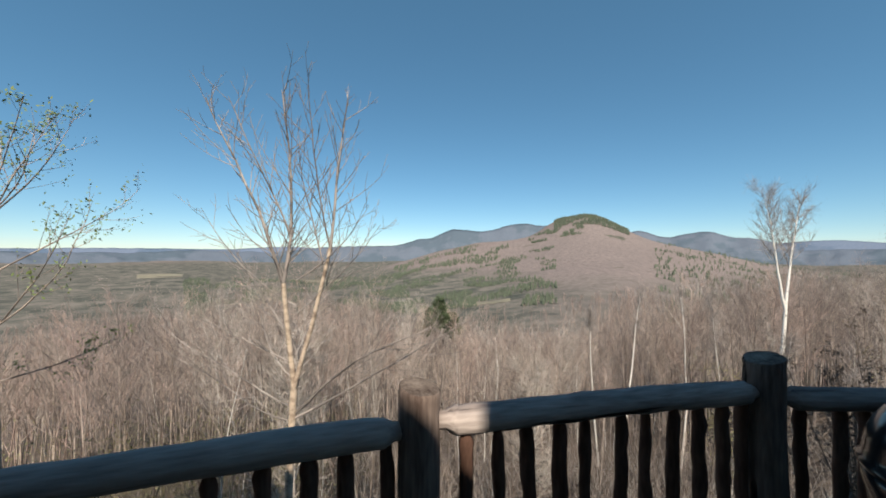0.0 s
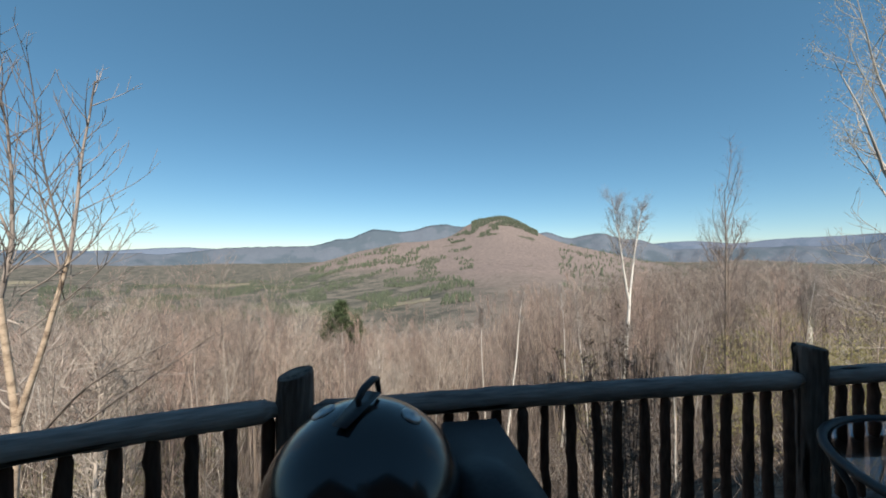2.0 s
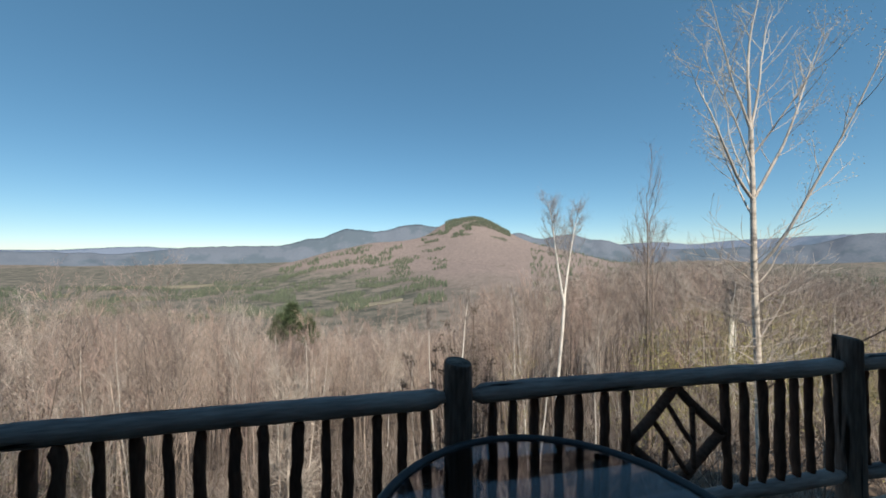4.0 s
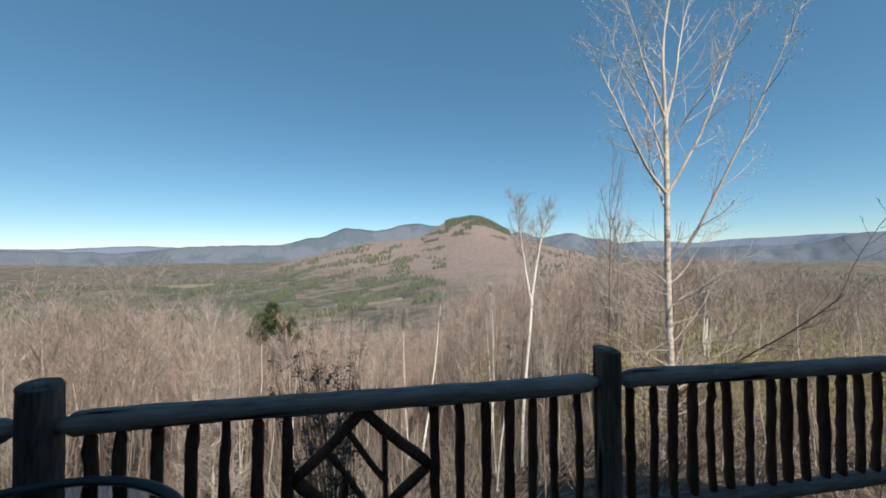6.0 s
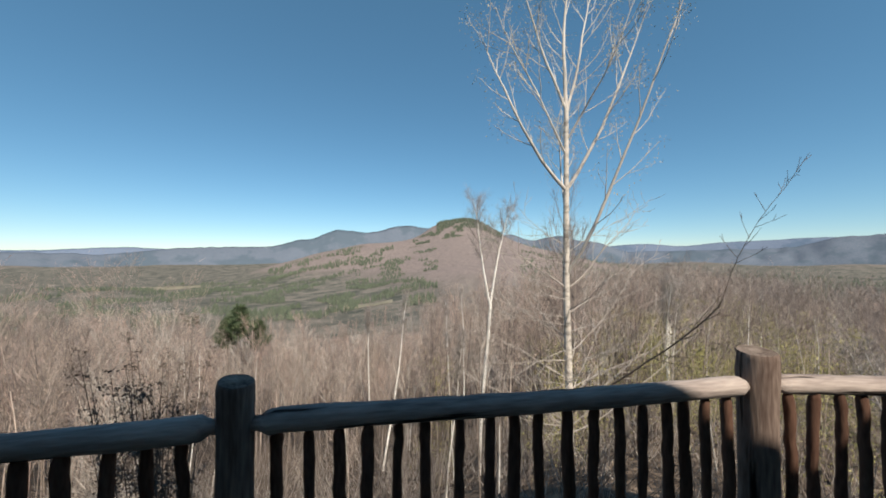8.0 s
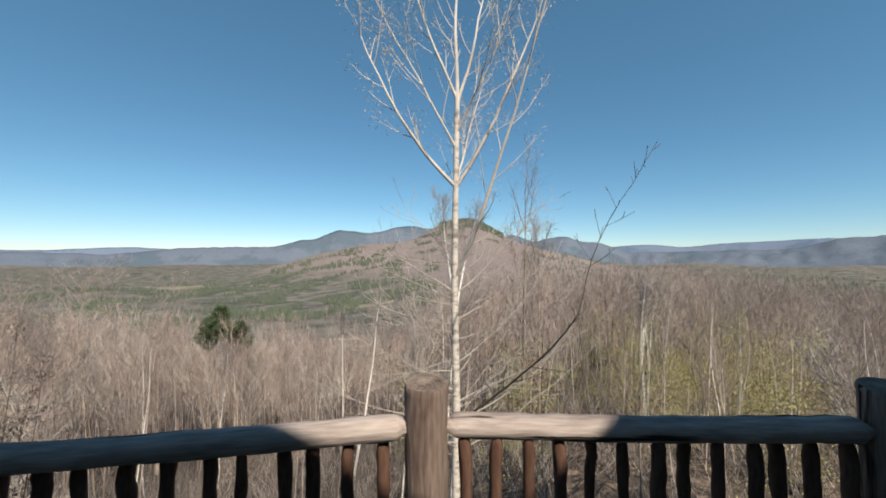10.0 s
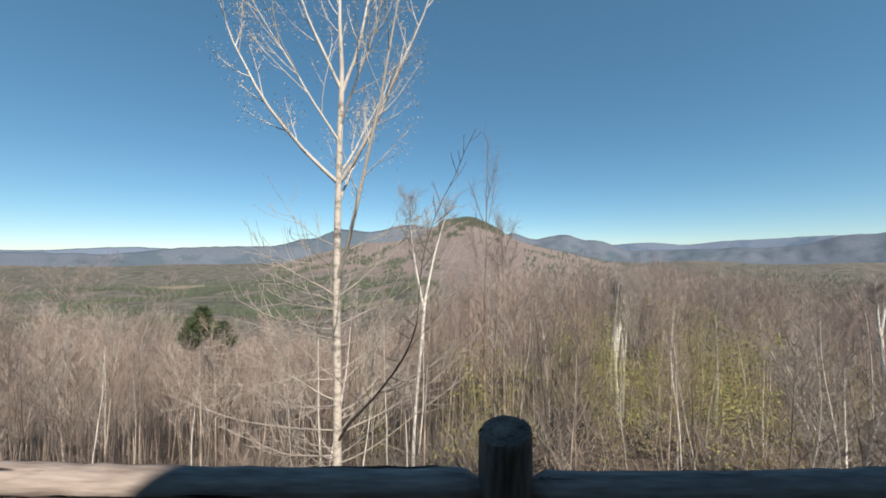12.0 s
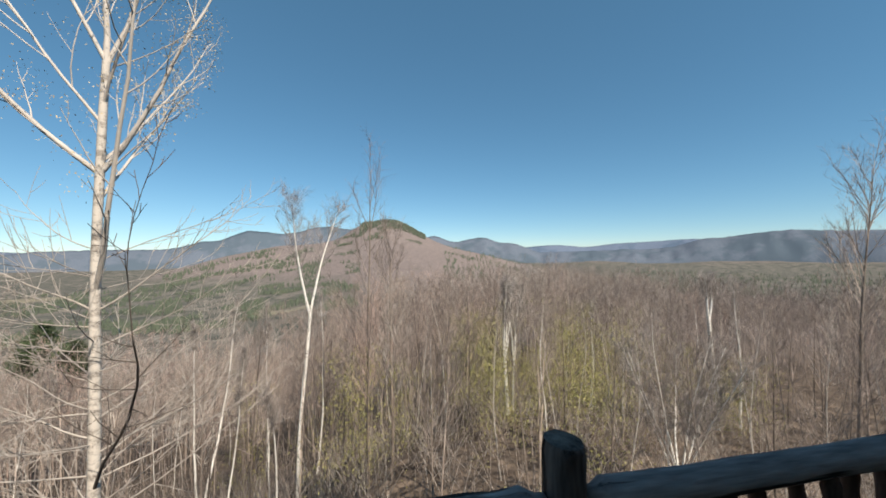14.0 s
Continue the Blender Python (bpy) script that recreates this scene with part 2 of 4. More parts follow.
def ground_height(x, y):
    dx, dy = x - 5.0, y
    r, az = math.hypot(dx, dy), math.degrees(math.atan2(dx, dy))
    if y < 0 and abs(az) > 115:
        return -3.2
    s = 0.43 - 0.25 * smooth01(16, 48, az) - 0.05 * smooth01(-15, -45, az)
    z = -2.6 - 95 * (1 - math.exp(-s * max(0.0, r - 2) / 95)) * smooth01(125, 95, abs(az))
    if r > 250:
        z += bump_at(az, r, 17.8, 2300, 5.2, 420, 112) + bump_at(az, r, 14, 2200, 15, 700, 190) + bump_at(az, r, 30, 1900, 14, 700, 60)
        z += bump_at(az, r, 19, 1150, 15, 620, 48)
        z += bump_at(az, r, -2, 2350, 10, 450, 80) + bump_at(az, r, 12.8, 2350, 2.6, 300, 45) + bump_at(az, r, -2, 1750, 10, 330, 48)
        z += 9 * noise.noise((x / 170, y / 170, 0.3)) * smooth01(250, 900, r) + 22 * noise.noise((x / 520, y / 520, 1.7)) * smooth01(600, 1800, r)
        z += 26 * smooth01(2600, 4300, r)
    return z + 0.25 * noise.noise((x / 4, y / 4, 5.0))


def build_ground():
    radii = [0.0]
    while radii[-1] < 4800:
        radii.append(radii[-1] * 1.045 + 0.8)
    angles = [a * 0.8 for a in range(-75, 126)] + [100.5 + a * 8 for a in range(1, 25)]
    verts, faces, n = [], [], len(angles)
    for r in radii:
        for a in angles:
            x, y = 5 + r * math.sin(radians(a)), r * math.cos(radians(a))
            verts.append((x, y, ground_height(x, y)))
    for i in range(len(radii) - 1):
        for k in range(n):
            q = (k + 1) % n
            faces.append((i * n + k, (i + 1) * n + k, (i + 1) * n + q, i * n + q))
    ob = new("ground", mesh_of("ground", verts, faces, LAND))
    return tagged(ob, "sloping leaf-covered woodland ground falling to a wide valley", "ground", kind="structure")


def ridge_line(table, az):
    for (a0, e0), (a1, e1) in zip(table, table[1:]):
        if a0 <= az <= a1:
            t = smooth01(a0, a1, az)
            return e0 + (e1 - e0) * t
    return table[0][1] if az < table[0][0] else table[-1][1]


def build_range(name, r, depth, table, rough, material, label, seed):
    """A mountain range: crest heights in degrees over the eye by bearing, with a front slope of spurs and a back slope."""
    verts, faces = [], []
    angles = [a * 0.4 for a in range(-200, 276)]
    rows = 12
    for a in angles:
        crest = 1.6 + r * math.tan(radians(ridge_line(table, a))) + rough * (noise.noise((a * 0.45, seed, 0)) + 0.5 * noise.noise((a * 1.3, seed, 2)) + 0.3 * noise.noise((a * 3.4, seed, 4)))
        for k in range(rows + 1):
            t = k / rows
            if t <= 0.75:
                f, rr = t / 0.75, r - depth * (1 - t / 0.75)
                spur = rough * 2.2 * noise.noise((a * 0.7, t * 3, seed + 7)) * math.sin(math.pi * f)
                z = -110 + (crest + 110) * f ** 0.8 + spur
            else:
                f, rr = (t - 0.75) / 0.25, r + depth * 0.3 * (t - 0.75) / 0.25
                z = crest - (crest + 110) * f
            verts.append((5 + rr * math.sin(radians(a)), rr * math.cos(radians(a)), z))
    n = rows + 1
    for i in range(len(angles) - 1):
        for k in range(rows):
            faces.append((i * n + k, (i + 1) * n + k, (i + 1) * n + k + 1, i * n + k + 1))
    tagged(new(name, mesh_of(name, verts, faces, material)), label, "mountains", kind="structure")


build_ground()
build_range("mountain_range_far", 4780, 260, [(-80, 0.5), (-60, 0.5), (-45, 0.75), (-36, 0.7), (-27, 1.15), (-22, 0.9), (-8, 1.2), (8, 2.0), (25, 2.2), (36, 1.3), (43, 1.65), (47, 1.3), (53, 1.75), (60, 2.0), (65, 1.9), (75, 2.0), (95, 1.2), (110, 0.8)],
            7, BLUE_HAZED, "wooded mountain range on the horizon, blue haze painted into its colour", 3)
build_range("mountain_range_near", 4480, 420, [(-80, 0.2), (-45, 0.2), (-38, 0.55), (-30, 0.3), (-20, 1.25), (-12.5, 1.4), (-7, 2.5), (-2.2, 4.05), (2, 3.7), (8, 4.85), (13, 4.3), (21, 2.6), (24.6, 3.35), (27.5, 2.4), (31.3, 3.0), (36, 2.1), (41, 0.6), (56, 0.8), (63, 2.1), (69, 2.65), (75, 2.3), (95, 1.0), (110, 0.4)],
            13, RIDGE_HAZED, "wooded mountains beyond the valley, grey-blue haze painted into their colour", 9)


# ---- deck railing ----
POSTS = [(-2.15, 0.35), (0.239, 1.36), (1.604, 1.793), (4.128, 1.818), (6.568, 1.763), (8.921, 1.619), (10.562, 1.175), (12.195, 0.785), (14.5, 0.10)]


def build_post(i):
    x, y = POSTS[i]
    r = (0.07, 0.066, 0.071, 0.068, 0.067, 0.083, 0.077, 0.057, 0.07)[i]
    zs = [-3.6, -0.3, 0.2, 0.5, 0.8, 1.0, 1.07, 1.09, 1.098]
    verts, faces = tube([(0, 0, z) for z in zs], [r * 1.1, r * 1.05, r * 1.02, r, r, r, r, r * 0.99, r * 0.94], 14, 0.06, 40 + i)
    lean = random.Random(i).uniform(-0.25, 0.25)
    verts = [Vector((v.x, v.y, v.z + (lean * v.x + 0.1 * v.y if v.z > 1.0 else 0))) for v in verts]
    ob = thing("railing_post", (x, y, 0), "round weathered log post with a cut top in the deck railing", "post", "railing posts")
    part("log", mesh_of("log", verts, faces[:-1], LOG), LOG, ob)
    ring = [v * 1.0 for v in verts[-14:]]
    c = sum(ring, Vector()) / 14
    cap = [Vector((v.x, v.y, v.z)) for v in ring] + [c + Vector((0, 0, 0.004))]
    part("end_grain", mesh_of("end_grain", cap, [(k, (k + 1) % 14, 14) for k in range(14)], END), END, ob, "cracked grey end grain")


def baluster_mesh(seed):
    rnd = random.Random(900 + seed)
    zs = [0.29, 0.33, 0.39, 0.46, 0.53, 0.6, 0.66, 0.72, 0.78, 0.83, 0.87, 0.905]
    r = rnd.uniform(0.02, 0.026)
    bend = rnd.uniform(-0.012, 0.012)
    path = [(bend * math.sin(math.pi * (z - 0.29) / 0.62) + rnd.uniform(-0.003, 0.003), rnd.uniform(-0.003, 0.003), z) for z in zs]
    v, f = tube(path, [r * 0.7] + [r * rnd.uniform(0.95, 1.06) for _ in zs[2:]] + [r * 0.6], 7, 0.17, seed)
    return mesh_of("baluster", v, f, STICK)


BALUSTERS = [baluster_mesh(k) for k in range(9)]


def bar(name, a, b, r, material, parent, seed=0, tenon=True, sides=10):
    a, b = Vector(a), Vector(b)
    n = 22
    path, radii = [], []
    rnd = random.Random(seed)
    for k in range(n + 1):
        t = k / n
        w = 0.006 * math.sin(t * 5 + seed) if 0 < k < n else 0
        path.append(a.lerp(b, t) + Vector((0, 0, w)))
        radii.append(r * (1 + rnd.uniform(-0.04, 0.04)))
    if tenon:
        d = (b - a).normalized()
        path = [a, a + d * 0.025, a + d * 0.055] + path[1:-1] + [b - d * 0.055, b - d * 0.025, b]
        radii = [r * 0.6, r * 0.62, r * 0.98] + radii[1:-1] + [r * 0.98, r * 0.62, r * 0.6]
    base = a
    v, f = tube([p - base for p in path], radii, sides, 0.05, seed)
    d = (b - a).normalized()
    # grain runs along local x
    q = Vector((1, 0, 0)).rotation_difference(d)
    inv = q.inverted()
    v = [inv @ p for p in v]
    ob = part(name, mesh_of(name, v, f, material), material, parent)
    ob.location, ob.rotation_mode, ob.rotation_quaternion = base, "QUATERNION", q
    return ob


def build_bay(i, offsets, diamond=None, z0=0.935, z1=0.935):
    """One bay between posts i and i + 1: rails, sticks and, in two bays, a diamond panel."""
    a, b = Vector((*POSTS[i], 0)), Vector((*POSTS[i + 1], 0))
    length = (b - a).length
    ang = math.degrees(math.atan2(b.y - a.y, b.x - a.x))
    words = "weathered log railing bay with upright peeled sticks"
    ob = thing("railing_bay", pose(a.x, a.y, 0, 0, 0, ang), words + (" and a diamond panel" if diamond else ""), "railing", "railing bays")
    bar("top_rail", (0.06, 0, z0), (length - 0.06, 0, z1), 0.047, RAIL, ob, 10 + i, sides=14)
    bar("bottom_rail", (0.06, 0, 0.275), (length - 0.06, 0, 0.275), 0.042, RAIL, ob, 30 + i)
    rnd = random.Random(70 + i)
    for k, s in enumerate(offsets):
        st = part("baluster", BALUSTERS[rnd.randrange(9)], STICK, ob)
        st.location = (s, rnd.uniform(-0.006, 0.006), (z0 + z1) / 2 - 0.935)
        st.rotation_euler = (rnd.uniform(-0.015, 0.015), rnd.uniform(-0.02, 0.02), rnd.uniform(0, 6.28))
    if diamond:
        c, w, zt, zm, zb = diamond
        for k, (p, q) in enumerate((((c, zt), (c - w, zm)), ((c, zt), (c + w, zm)), ((c - w, zm), (c, zb)), ((c + w, zm), (c, zb)))):
            bar("diamond_bar", (p[0], 0.002 * k, p[1]), (q[0], 0.002 * k, q[1]), 0.026, STICK, ob, 50 + k + 7 * i, False, 8)
        m = (zt + zm) / 2
        for k, (p, q) in enumerate((((c - 0.55 * w, m - 0.02), (c + 0.2 * w, zb + 0.08)), ((c - 0.22 * w, zt - 0.09), (c + 0.35 * w, zm - 0.05)), ((c + 0.32 * w, zt - 0.11), (c + 0.33 * w, zb + 0.1)), ((c - 0.25 * w, m - 0.12), (c - 0.3 * w, zb + 0.1)))):
            bar("inner_stick", (p[0], -0.01, p[1]), (q[0], -0.01, q[1]), 0.014, STICK, ob, 80 + k + 7 * i, False, 7)


def spread(s0, step, n):
    rnd = random.Random(int(s0 * 1000) + n)
    return [s0 + step * k + rnd.uniform(-0.008, 0.008) for k in range(n)]


build_bay(0, spread(0.15, 0.118, 10) + [2.02, 2.14, 2.26, 2.38, 2.48], (1.65, 0.29, 0.917, 0.65, 0.37), 0.968, 0.968)
build_bay(1, spread(0.155, 0.117, 11), None, 0.985, 0.965)
build_bay(2, spread(0.16, 0.1165, 20))
build_bay(3, [0.169, 0.28, 0.401, 0.519, 0.647, 0.767, 0.889, 1.541, 1.657, 1.779, 1.907, 2.029, 2.141, 2.274], (1.214, 0.292, 0.887, 0.615, 0.345))
build_bay(4, spread(0.132, 0.1215, 18))
build_bay(5, spread(0.15, 0.118, 13))
build_bay(6, spread(0.15, 0.118, 13))
build_bay(7, spread(0.15, 0.118, 18), None, 0.94, 0.985)
for i in range(len(POSTS)):
    build_post(i)


def build_deck():
    floor = tagged(new("floor"), "weathered grey plank deck floor", "deck", kind="structure")
    base = [(x, y) for x, y in POSTS]
    k, y = 0, -2.46
    meshes = {}
    while y < 1.85:
        xs = [-2.4, 14.8]
        # clip each plank by the railing line
        inside = [x for x in np.linspace(-2.4, 14.8, 345) if np.interp(x, [p[0] for p in base], [p[1] for p in base]) + 0.1 > y + 0.07]
        if inside:
            xs = [inside[0], inside[-1]]
            ob = part("plank", box_bm(xs[0], xs[1], -0.068, 0.068, -0.04, 0.0, 0.005), BOARD, floor)
            ob.location = (0, y + 0.07, 0)
        y += 0.145
    return floor


build_deck()


# ---- the house behind the deck ----
def build_house():
    """Log house out of view with three front gables, shaped so that its valleys let two patches of sun through to the
    railing.
    """
    house = thing("house", (0, 0, 0), "brown log house with three gables and a dark shingle roof", "house")
    yf, yb, pitch = -2.5, -9.0, math.tan(radians(38))
    valleys = [(-8.0, 4.7), (1.27, 4.68), (9.99, 4.56), (18.4, 4.7)]
    peaks = [((a + b) / 2, (za + zb) / 2 + (b - a) / 2 * pitch) for (a, za), (b, zb) in zip(valleys, valleys[1:])]
    prof = [valleys[0]]
    for p, v in zip(peaks, valleys[1:]):
        prof += [p, v]
    ring = [(valleys[0][0], -3.2)] + [(x, z - 0.2) for x, z in prof] + [(valleys[-1][0], -3.2)]
    n = len(ring)
    v = [(x, yf - 0.6, z) for x, z in ring] + [(x, yb, z) for x, z in ring]
    f = [tuple(range(n)), tuple(range(2 * n - 1, n - 1, -1))] + [(k, (k + 1) % n, n + (k + 1) % n, n + k) for k in range(n)]
    part("wall", mesh_of("wall", v, f, HOUSELOG, False), HOUSELOG, house)
    for (xa, za), (xb, zb) in zip(prof, prof[1:]):
        v = []
        for y in (yf, yb - 0.4):
            v += [(xa, y, za - 0.14), (xb, y, zb - 0.14), (xb, y, zb), (xa, y, za)]
        f = [(0, 1, 2, 3), (7, 6, 5, 4), (0, 4, 5, 1), (1, 5, 6, 2), (2, 6, 7, 3), (3, 7, 4, 0)]
        part("roof", mesh_of("roof", v, f, SHINGLE, False), SHINGLE, house)
    # out of view, added so that its edge ends the first sun patch upright
    part("chimney", box_bm(1.43, 2.45, yf - 0.8, yf + 0.01, -3.2, 5.7, 0.02), STONE, house, "unseen grey fieldstone chimney added to edge the sun patch")
    for x in (-4, 3.4, 5.2, 7.0, 12.5):
        w = part("window", box_bm(x - 0.6, x + 0.6, yf - 0.66, yf - 0.57, 0.9, 2.2, 0.01), PAINTED, house)
        part("pane", box_bm(x - 0.52, x + 0.52, yf - 0.575, yf - 0.565, 0.98, 2.12, 0), ENAMEL, w)
    return house


build_house()


# ---- grill ----
def build_grill():
    gx, gy = 1.913, 1.33
    ob = thing("grill", (gx, gy, 0), "black enamel barbecue grill with domed lid and side shelf", "grill")
    prof = []
    for k in range(15):
        a = radians(90 * k / 14)
        prof.append((max(0.004, 0.290 * math.cos(a)), 0.87 + 0.272 * math.sin(a)))
    lid = part("lid", lathe([(0.300, 0.845), (0.303, 0.862)] + prof, 48), ENAMEL, ob, "glossy black domed lid")
    part("bowl", lathe([(0.10, 0.60), (0.2, 0.64), (0.275, 0.72), (0.291, 0.80), (0.294, 0.843)], 48), ENAMEL, ob)
    # a bent heat shield plate with a strap handle over it, running front to back
    bm = box_bm(-0.028, 0.028, -0.085, 0.085, -0.0015, 0.0015, 0.001)
    for q in bm.verts:
        q.co.x *= 1.0 + 2.2 * q.co.y
        q.co.z -= 1.3 * q.co.y * q.co.y
    turned = Matrix.Translation((-0.02, -0.045, 1.157)) @ Matrix.Rotation(radians(-27), 4, "Z") @ Matrix.Rotation(radians(11), 4, "X")
    bmesh.ops.transform(bm, matrix=turned, verts=bm.verts[:])
    part("heat_shield", bm, PAINTED, lid, "dull metal heat shield plate")
    grip = [(0, 0.01, -0.01), (0, 0.012, 0.010), (0, 0.03, 0.019), (0, 0.05, 0.024), (0, 0.10, 0.022), (0, 0.122, 0.012), (0, 0.126, -0.04)]
    v, f = tube([turned @ Vector(p) for p in grip], [0.008, 0.010, 0.012, 0.012, 0.012, 0.010, 0.008], 8)
    part("handle", mesh_of("handle", v, f, PAINTED), PAINTED, lid, "grey metal strap handle")
    v, f = tube([turned @ Vector(p) for p in ((0, -0.062, -0.03), (0, -0.085, -0.055))], [0.011, 0.009], 8)
    part("bolt", mesh_of("bolt", v, f, IRON), IRON, lid)
    for x, y, z, r in ((0.135, -0.03, 1.108, 0.032), (-0.12, 0.02, 1.114, 0.036)):
        q = Vector((0, 0, 1)).rotation_difference(Vector((x, y, 0.25)))
        d = part("vent", lathe([(r, -0.01), (r, 0.004), (r * 0.8, 0.008), (r * 0.3, 0.008), (0.004, 0.012)], 20), STEEL, lid, "round metal lid vent")
        d.location, d.rotation_mode, d.rotation_quaternion = (x, y, z), "QUATERNION", q
    part("side_shelf", box_bm(0.27, 0.50, -0.30, 0.33, 0.89, 0.92, 0.006), PAINTED, ob, "dark painted steel side shelf")
    part("cabinet_side", box_bm(0.46, 0.495, -0.28, 0.31, 0.25, 0.888, 0.006), PAINTED, ob)
    for x in (-0.22, 0.22):
        for y in (-0.2, 0.2):
            v, f = tube([(x, y, 0), (x * 0.85, y * 0.85, 0.70)], [0.016, 0.016], 10)
            part("leg", mesh_of("leg", v, f, PAINTED), PAINTED, ob)
    part("shelf", box_bm(-0.22, 0.22, -0.2, 0.2, 0.18, 0.2, 0.004), PAINTED, ob)


build_grill()


# ---- patio table ----
def build_table():
    cx, cy, r, h = 4.27, 1.13, 0.605, 0.75
    ob = thing("patio_table", (cx, cy, 0), "round glass patio table with a dark metal rim", "table")
    ring = [(r * math.cos(radians(7.5 * k)), r * math.sin(radians(7.5 * k)), h) for k in range(49)]
    v, f = tube(ring, [0.018] * 49, 10, 0, 0, False)
    part("rim", mesh_of("rim", v, f, IRON), IRON, ob, "dark metal tube rim")
    part("glass_top", lathe([(r - 0.022, h - 0.006), (r - 0.016, h), (0.02, h)][:2] + [(r - 0.03, h + 0.001)], 64), GLASS, ob, "clear glass tabletop reflecting the sky")
    for k in range(4):
        a = radians(45 + 90 * k)
        c, s = math.cos(a), math.sin(a)
        v, f = tube([(c * 0.55, s * 0.55, 0.0), (c * 0.5, s * 0.5, 0.35), (c * 0.53, s * 0.53, 0.6), (c * (r - 0.01), s * (r - 0.01), h - 0.02)], [0.015] * 4, 8)
        part("leg", mesh_of("leg", v, f, IRON), IRON, ob)
    ring = [(0.5 * math.cos(radians(15 * k)), 0.5 * math.sin(radians(15 * k)), 0.33) for k in range(25)]
    v, f = tube(ring, [0.009] * 25, 7, 0, 0, False)
    part("brace_ring", mesh_of("brace_ring", v, f, IRON), IRON, ob)


build_table()


# ---- trees ----
class Wood:
    """Collects tapered bars as numpy rows: start, end, radius at both."""

    def __init__(self, seed):
        self.rows, self.rnd, self.tips = [], random.Random(seed), []

    def limb(self, start, direction, length, r0, up=0.3, n=5, wander=0.12, r1=None):
        p, d = Vector(start), Vector(direction).normalized()
        r1 = max(0.0018, r0 * 0.35) if r1 is None else r1
        pts = [(p.copy(), d.copy(), r0)]
        for k in range(n):
            d = (d + Vector((self.rnd.uniform(-wander, wander), self.rnd.uniform(-wander, wander), up / n + self.rnd.uniform(-wander, wander) * 0.4))).normalized()
            q = p + d * (length / n)
            ra, rb = r0 + (r1 - r0) * k / n, r0 + (r1 - r0) * (k + 1) / n
            self.rows.append((*p, *q, ra, rb))
            p = q
            pts.append((p.copy(), d.copy(), rb))
        return pts

    def dress(self, pts, count, length, r, tilt=45, up=0.4, n=3, sub=0, first=0.25):
        """Side branches along a limb, with twigs of their own."""
        for k in range(count):
            t = first + (1 - first) * (k + self.rnd.random() * 0.8) / count
            i = min(int(t * (len(pts) - 1)), len(pts) - 2)
            f = t * (len(pts) - 1) - i
            p = pts[i][0].lerp(pts[i + 1][0], min(1, f))
            d = pts[i][1]
            side = d.orthogonal().normalized()
            side.rotate(Matrix.Rotation(self.rnd.uniform(0, 6.283), 3, d))
            a = radians(tilt + self.rnd.uniform(-12, 12))
            way = d * math.cos(a) + side * math.sin(a)
            ln = length * (1 - 0.55 * t) * self.rnd.uniform(0.6, 1.15)
            b = self.limb(p, way, ln, max(0.0024, min(r, pts[i][2] * 0.7)), up, n, 0.14)
            if sub:
                self.dress(b, sub, ln * 0.5, r * 0.5, tilt, up, 2)
            self.tips.append((b[-1][0], b[-1][1]))
            self.tips.append((b[len(b) // 2][0], b[len(b) // 2][1]))

    def array(self):
        return np.array(self.rows)


def sprays(a, per, length, width, seed, up=0.15):
    """Fine twigs, as slim blades that leave the given bars; length and width are numbers or one value a bar."""
    rng = np.random.default_rng(seed)
    n = len(a) * per
    p, q = np.repeat(a[:, 0:3], per, axis=0), np.repeat(a[:, 3:6], per, axis=0)
    ln = np.repeat(np.broadcast_to(length, len(a)), per)[:, None] * rng.uniform(0.5, 1.25, (n, 1))
    w = np.repeat(np.broadcast_to(width, len(a)), per)[:, None]
    d = (q - p) / np.maximum(np.linalg.norm(q - p, axis=1, keepdims=True), 1e-9)
    way = d * 0.8 + rng.normal(0, 0.62, (n, 3)) + np.array([[0, 0, up]])
    way /= np.linalg.norm(way, axis=1, keepdims=True)
    return blades(p + (q - p) * rng.uniform(0.1, 1.0, (n, 1)), way * ln, w, rng)


def blades(p, along, w, rng):
    side = np.cross(along, rng.normal(0, 1, p.shape))
    side = side / np.maximum(np.linalg.norm(side, axis=1, keepdims=True), 1e-9) * w
    tip = p + along
    return np.stack([p - side, p + side, tip + side * 0.25, tip - side * 0.25], 1).reshape(-1, 3)


def bars_mesh(name, a, material, sides=4, twigs=None):
    """All bars of a wood array as prisms in one mesh, with blades of fine twigs."""
    p, q, r0, r1 = a[:, 0:3], a[:, 3:6], a[:, 6:7], a[:, 7:8]
    d = q - p
    d = d / np.maximum(np.linalg.norm(d, axis=1, keepdims=True), 1e-9)
    ref = np.where(np.abs(d[:, 2:3]) < 0.9, np.array([[0, 0, 1.0]]), np.array([[1.0, 0, 0]]))
    u = np.cross(d, ref)
    u = u / np.linalg.norm(u, axis=1, keepdims=True)
    v = np.cross(d, u)
    n = len(a)
    verts = np.empty((n, 2, sides, 3))
    for k in range(sides):
        w = 2 * math.pi * k / sides
        o = u * math.cos(w) + v * math.sin(w)
        verts[:, 0, k], verts[:, 1, k] = p - o * r0, q - o * r1
    base = (np.arange(n) * 2 * sides)[:, None, None]
    k = np.arange(sides)
    quad = np.stack([k, (k + 1) % sides, (k + 1) % sides + sides, k + sides], 1)[None]
    verts, faces = verts.reshape(-1, 3), (quad + base).reshape(-1, 4)
    if twigs is not None:
        faces = np.concatenate([faces, np.arange(len(twigs)).reshape(-1, 4) + len(verts)])
        verts = np.concatenate([verts, twigs])
    return array_mesh(name, verts, faces, material, sides > 3)


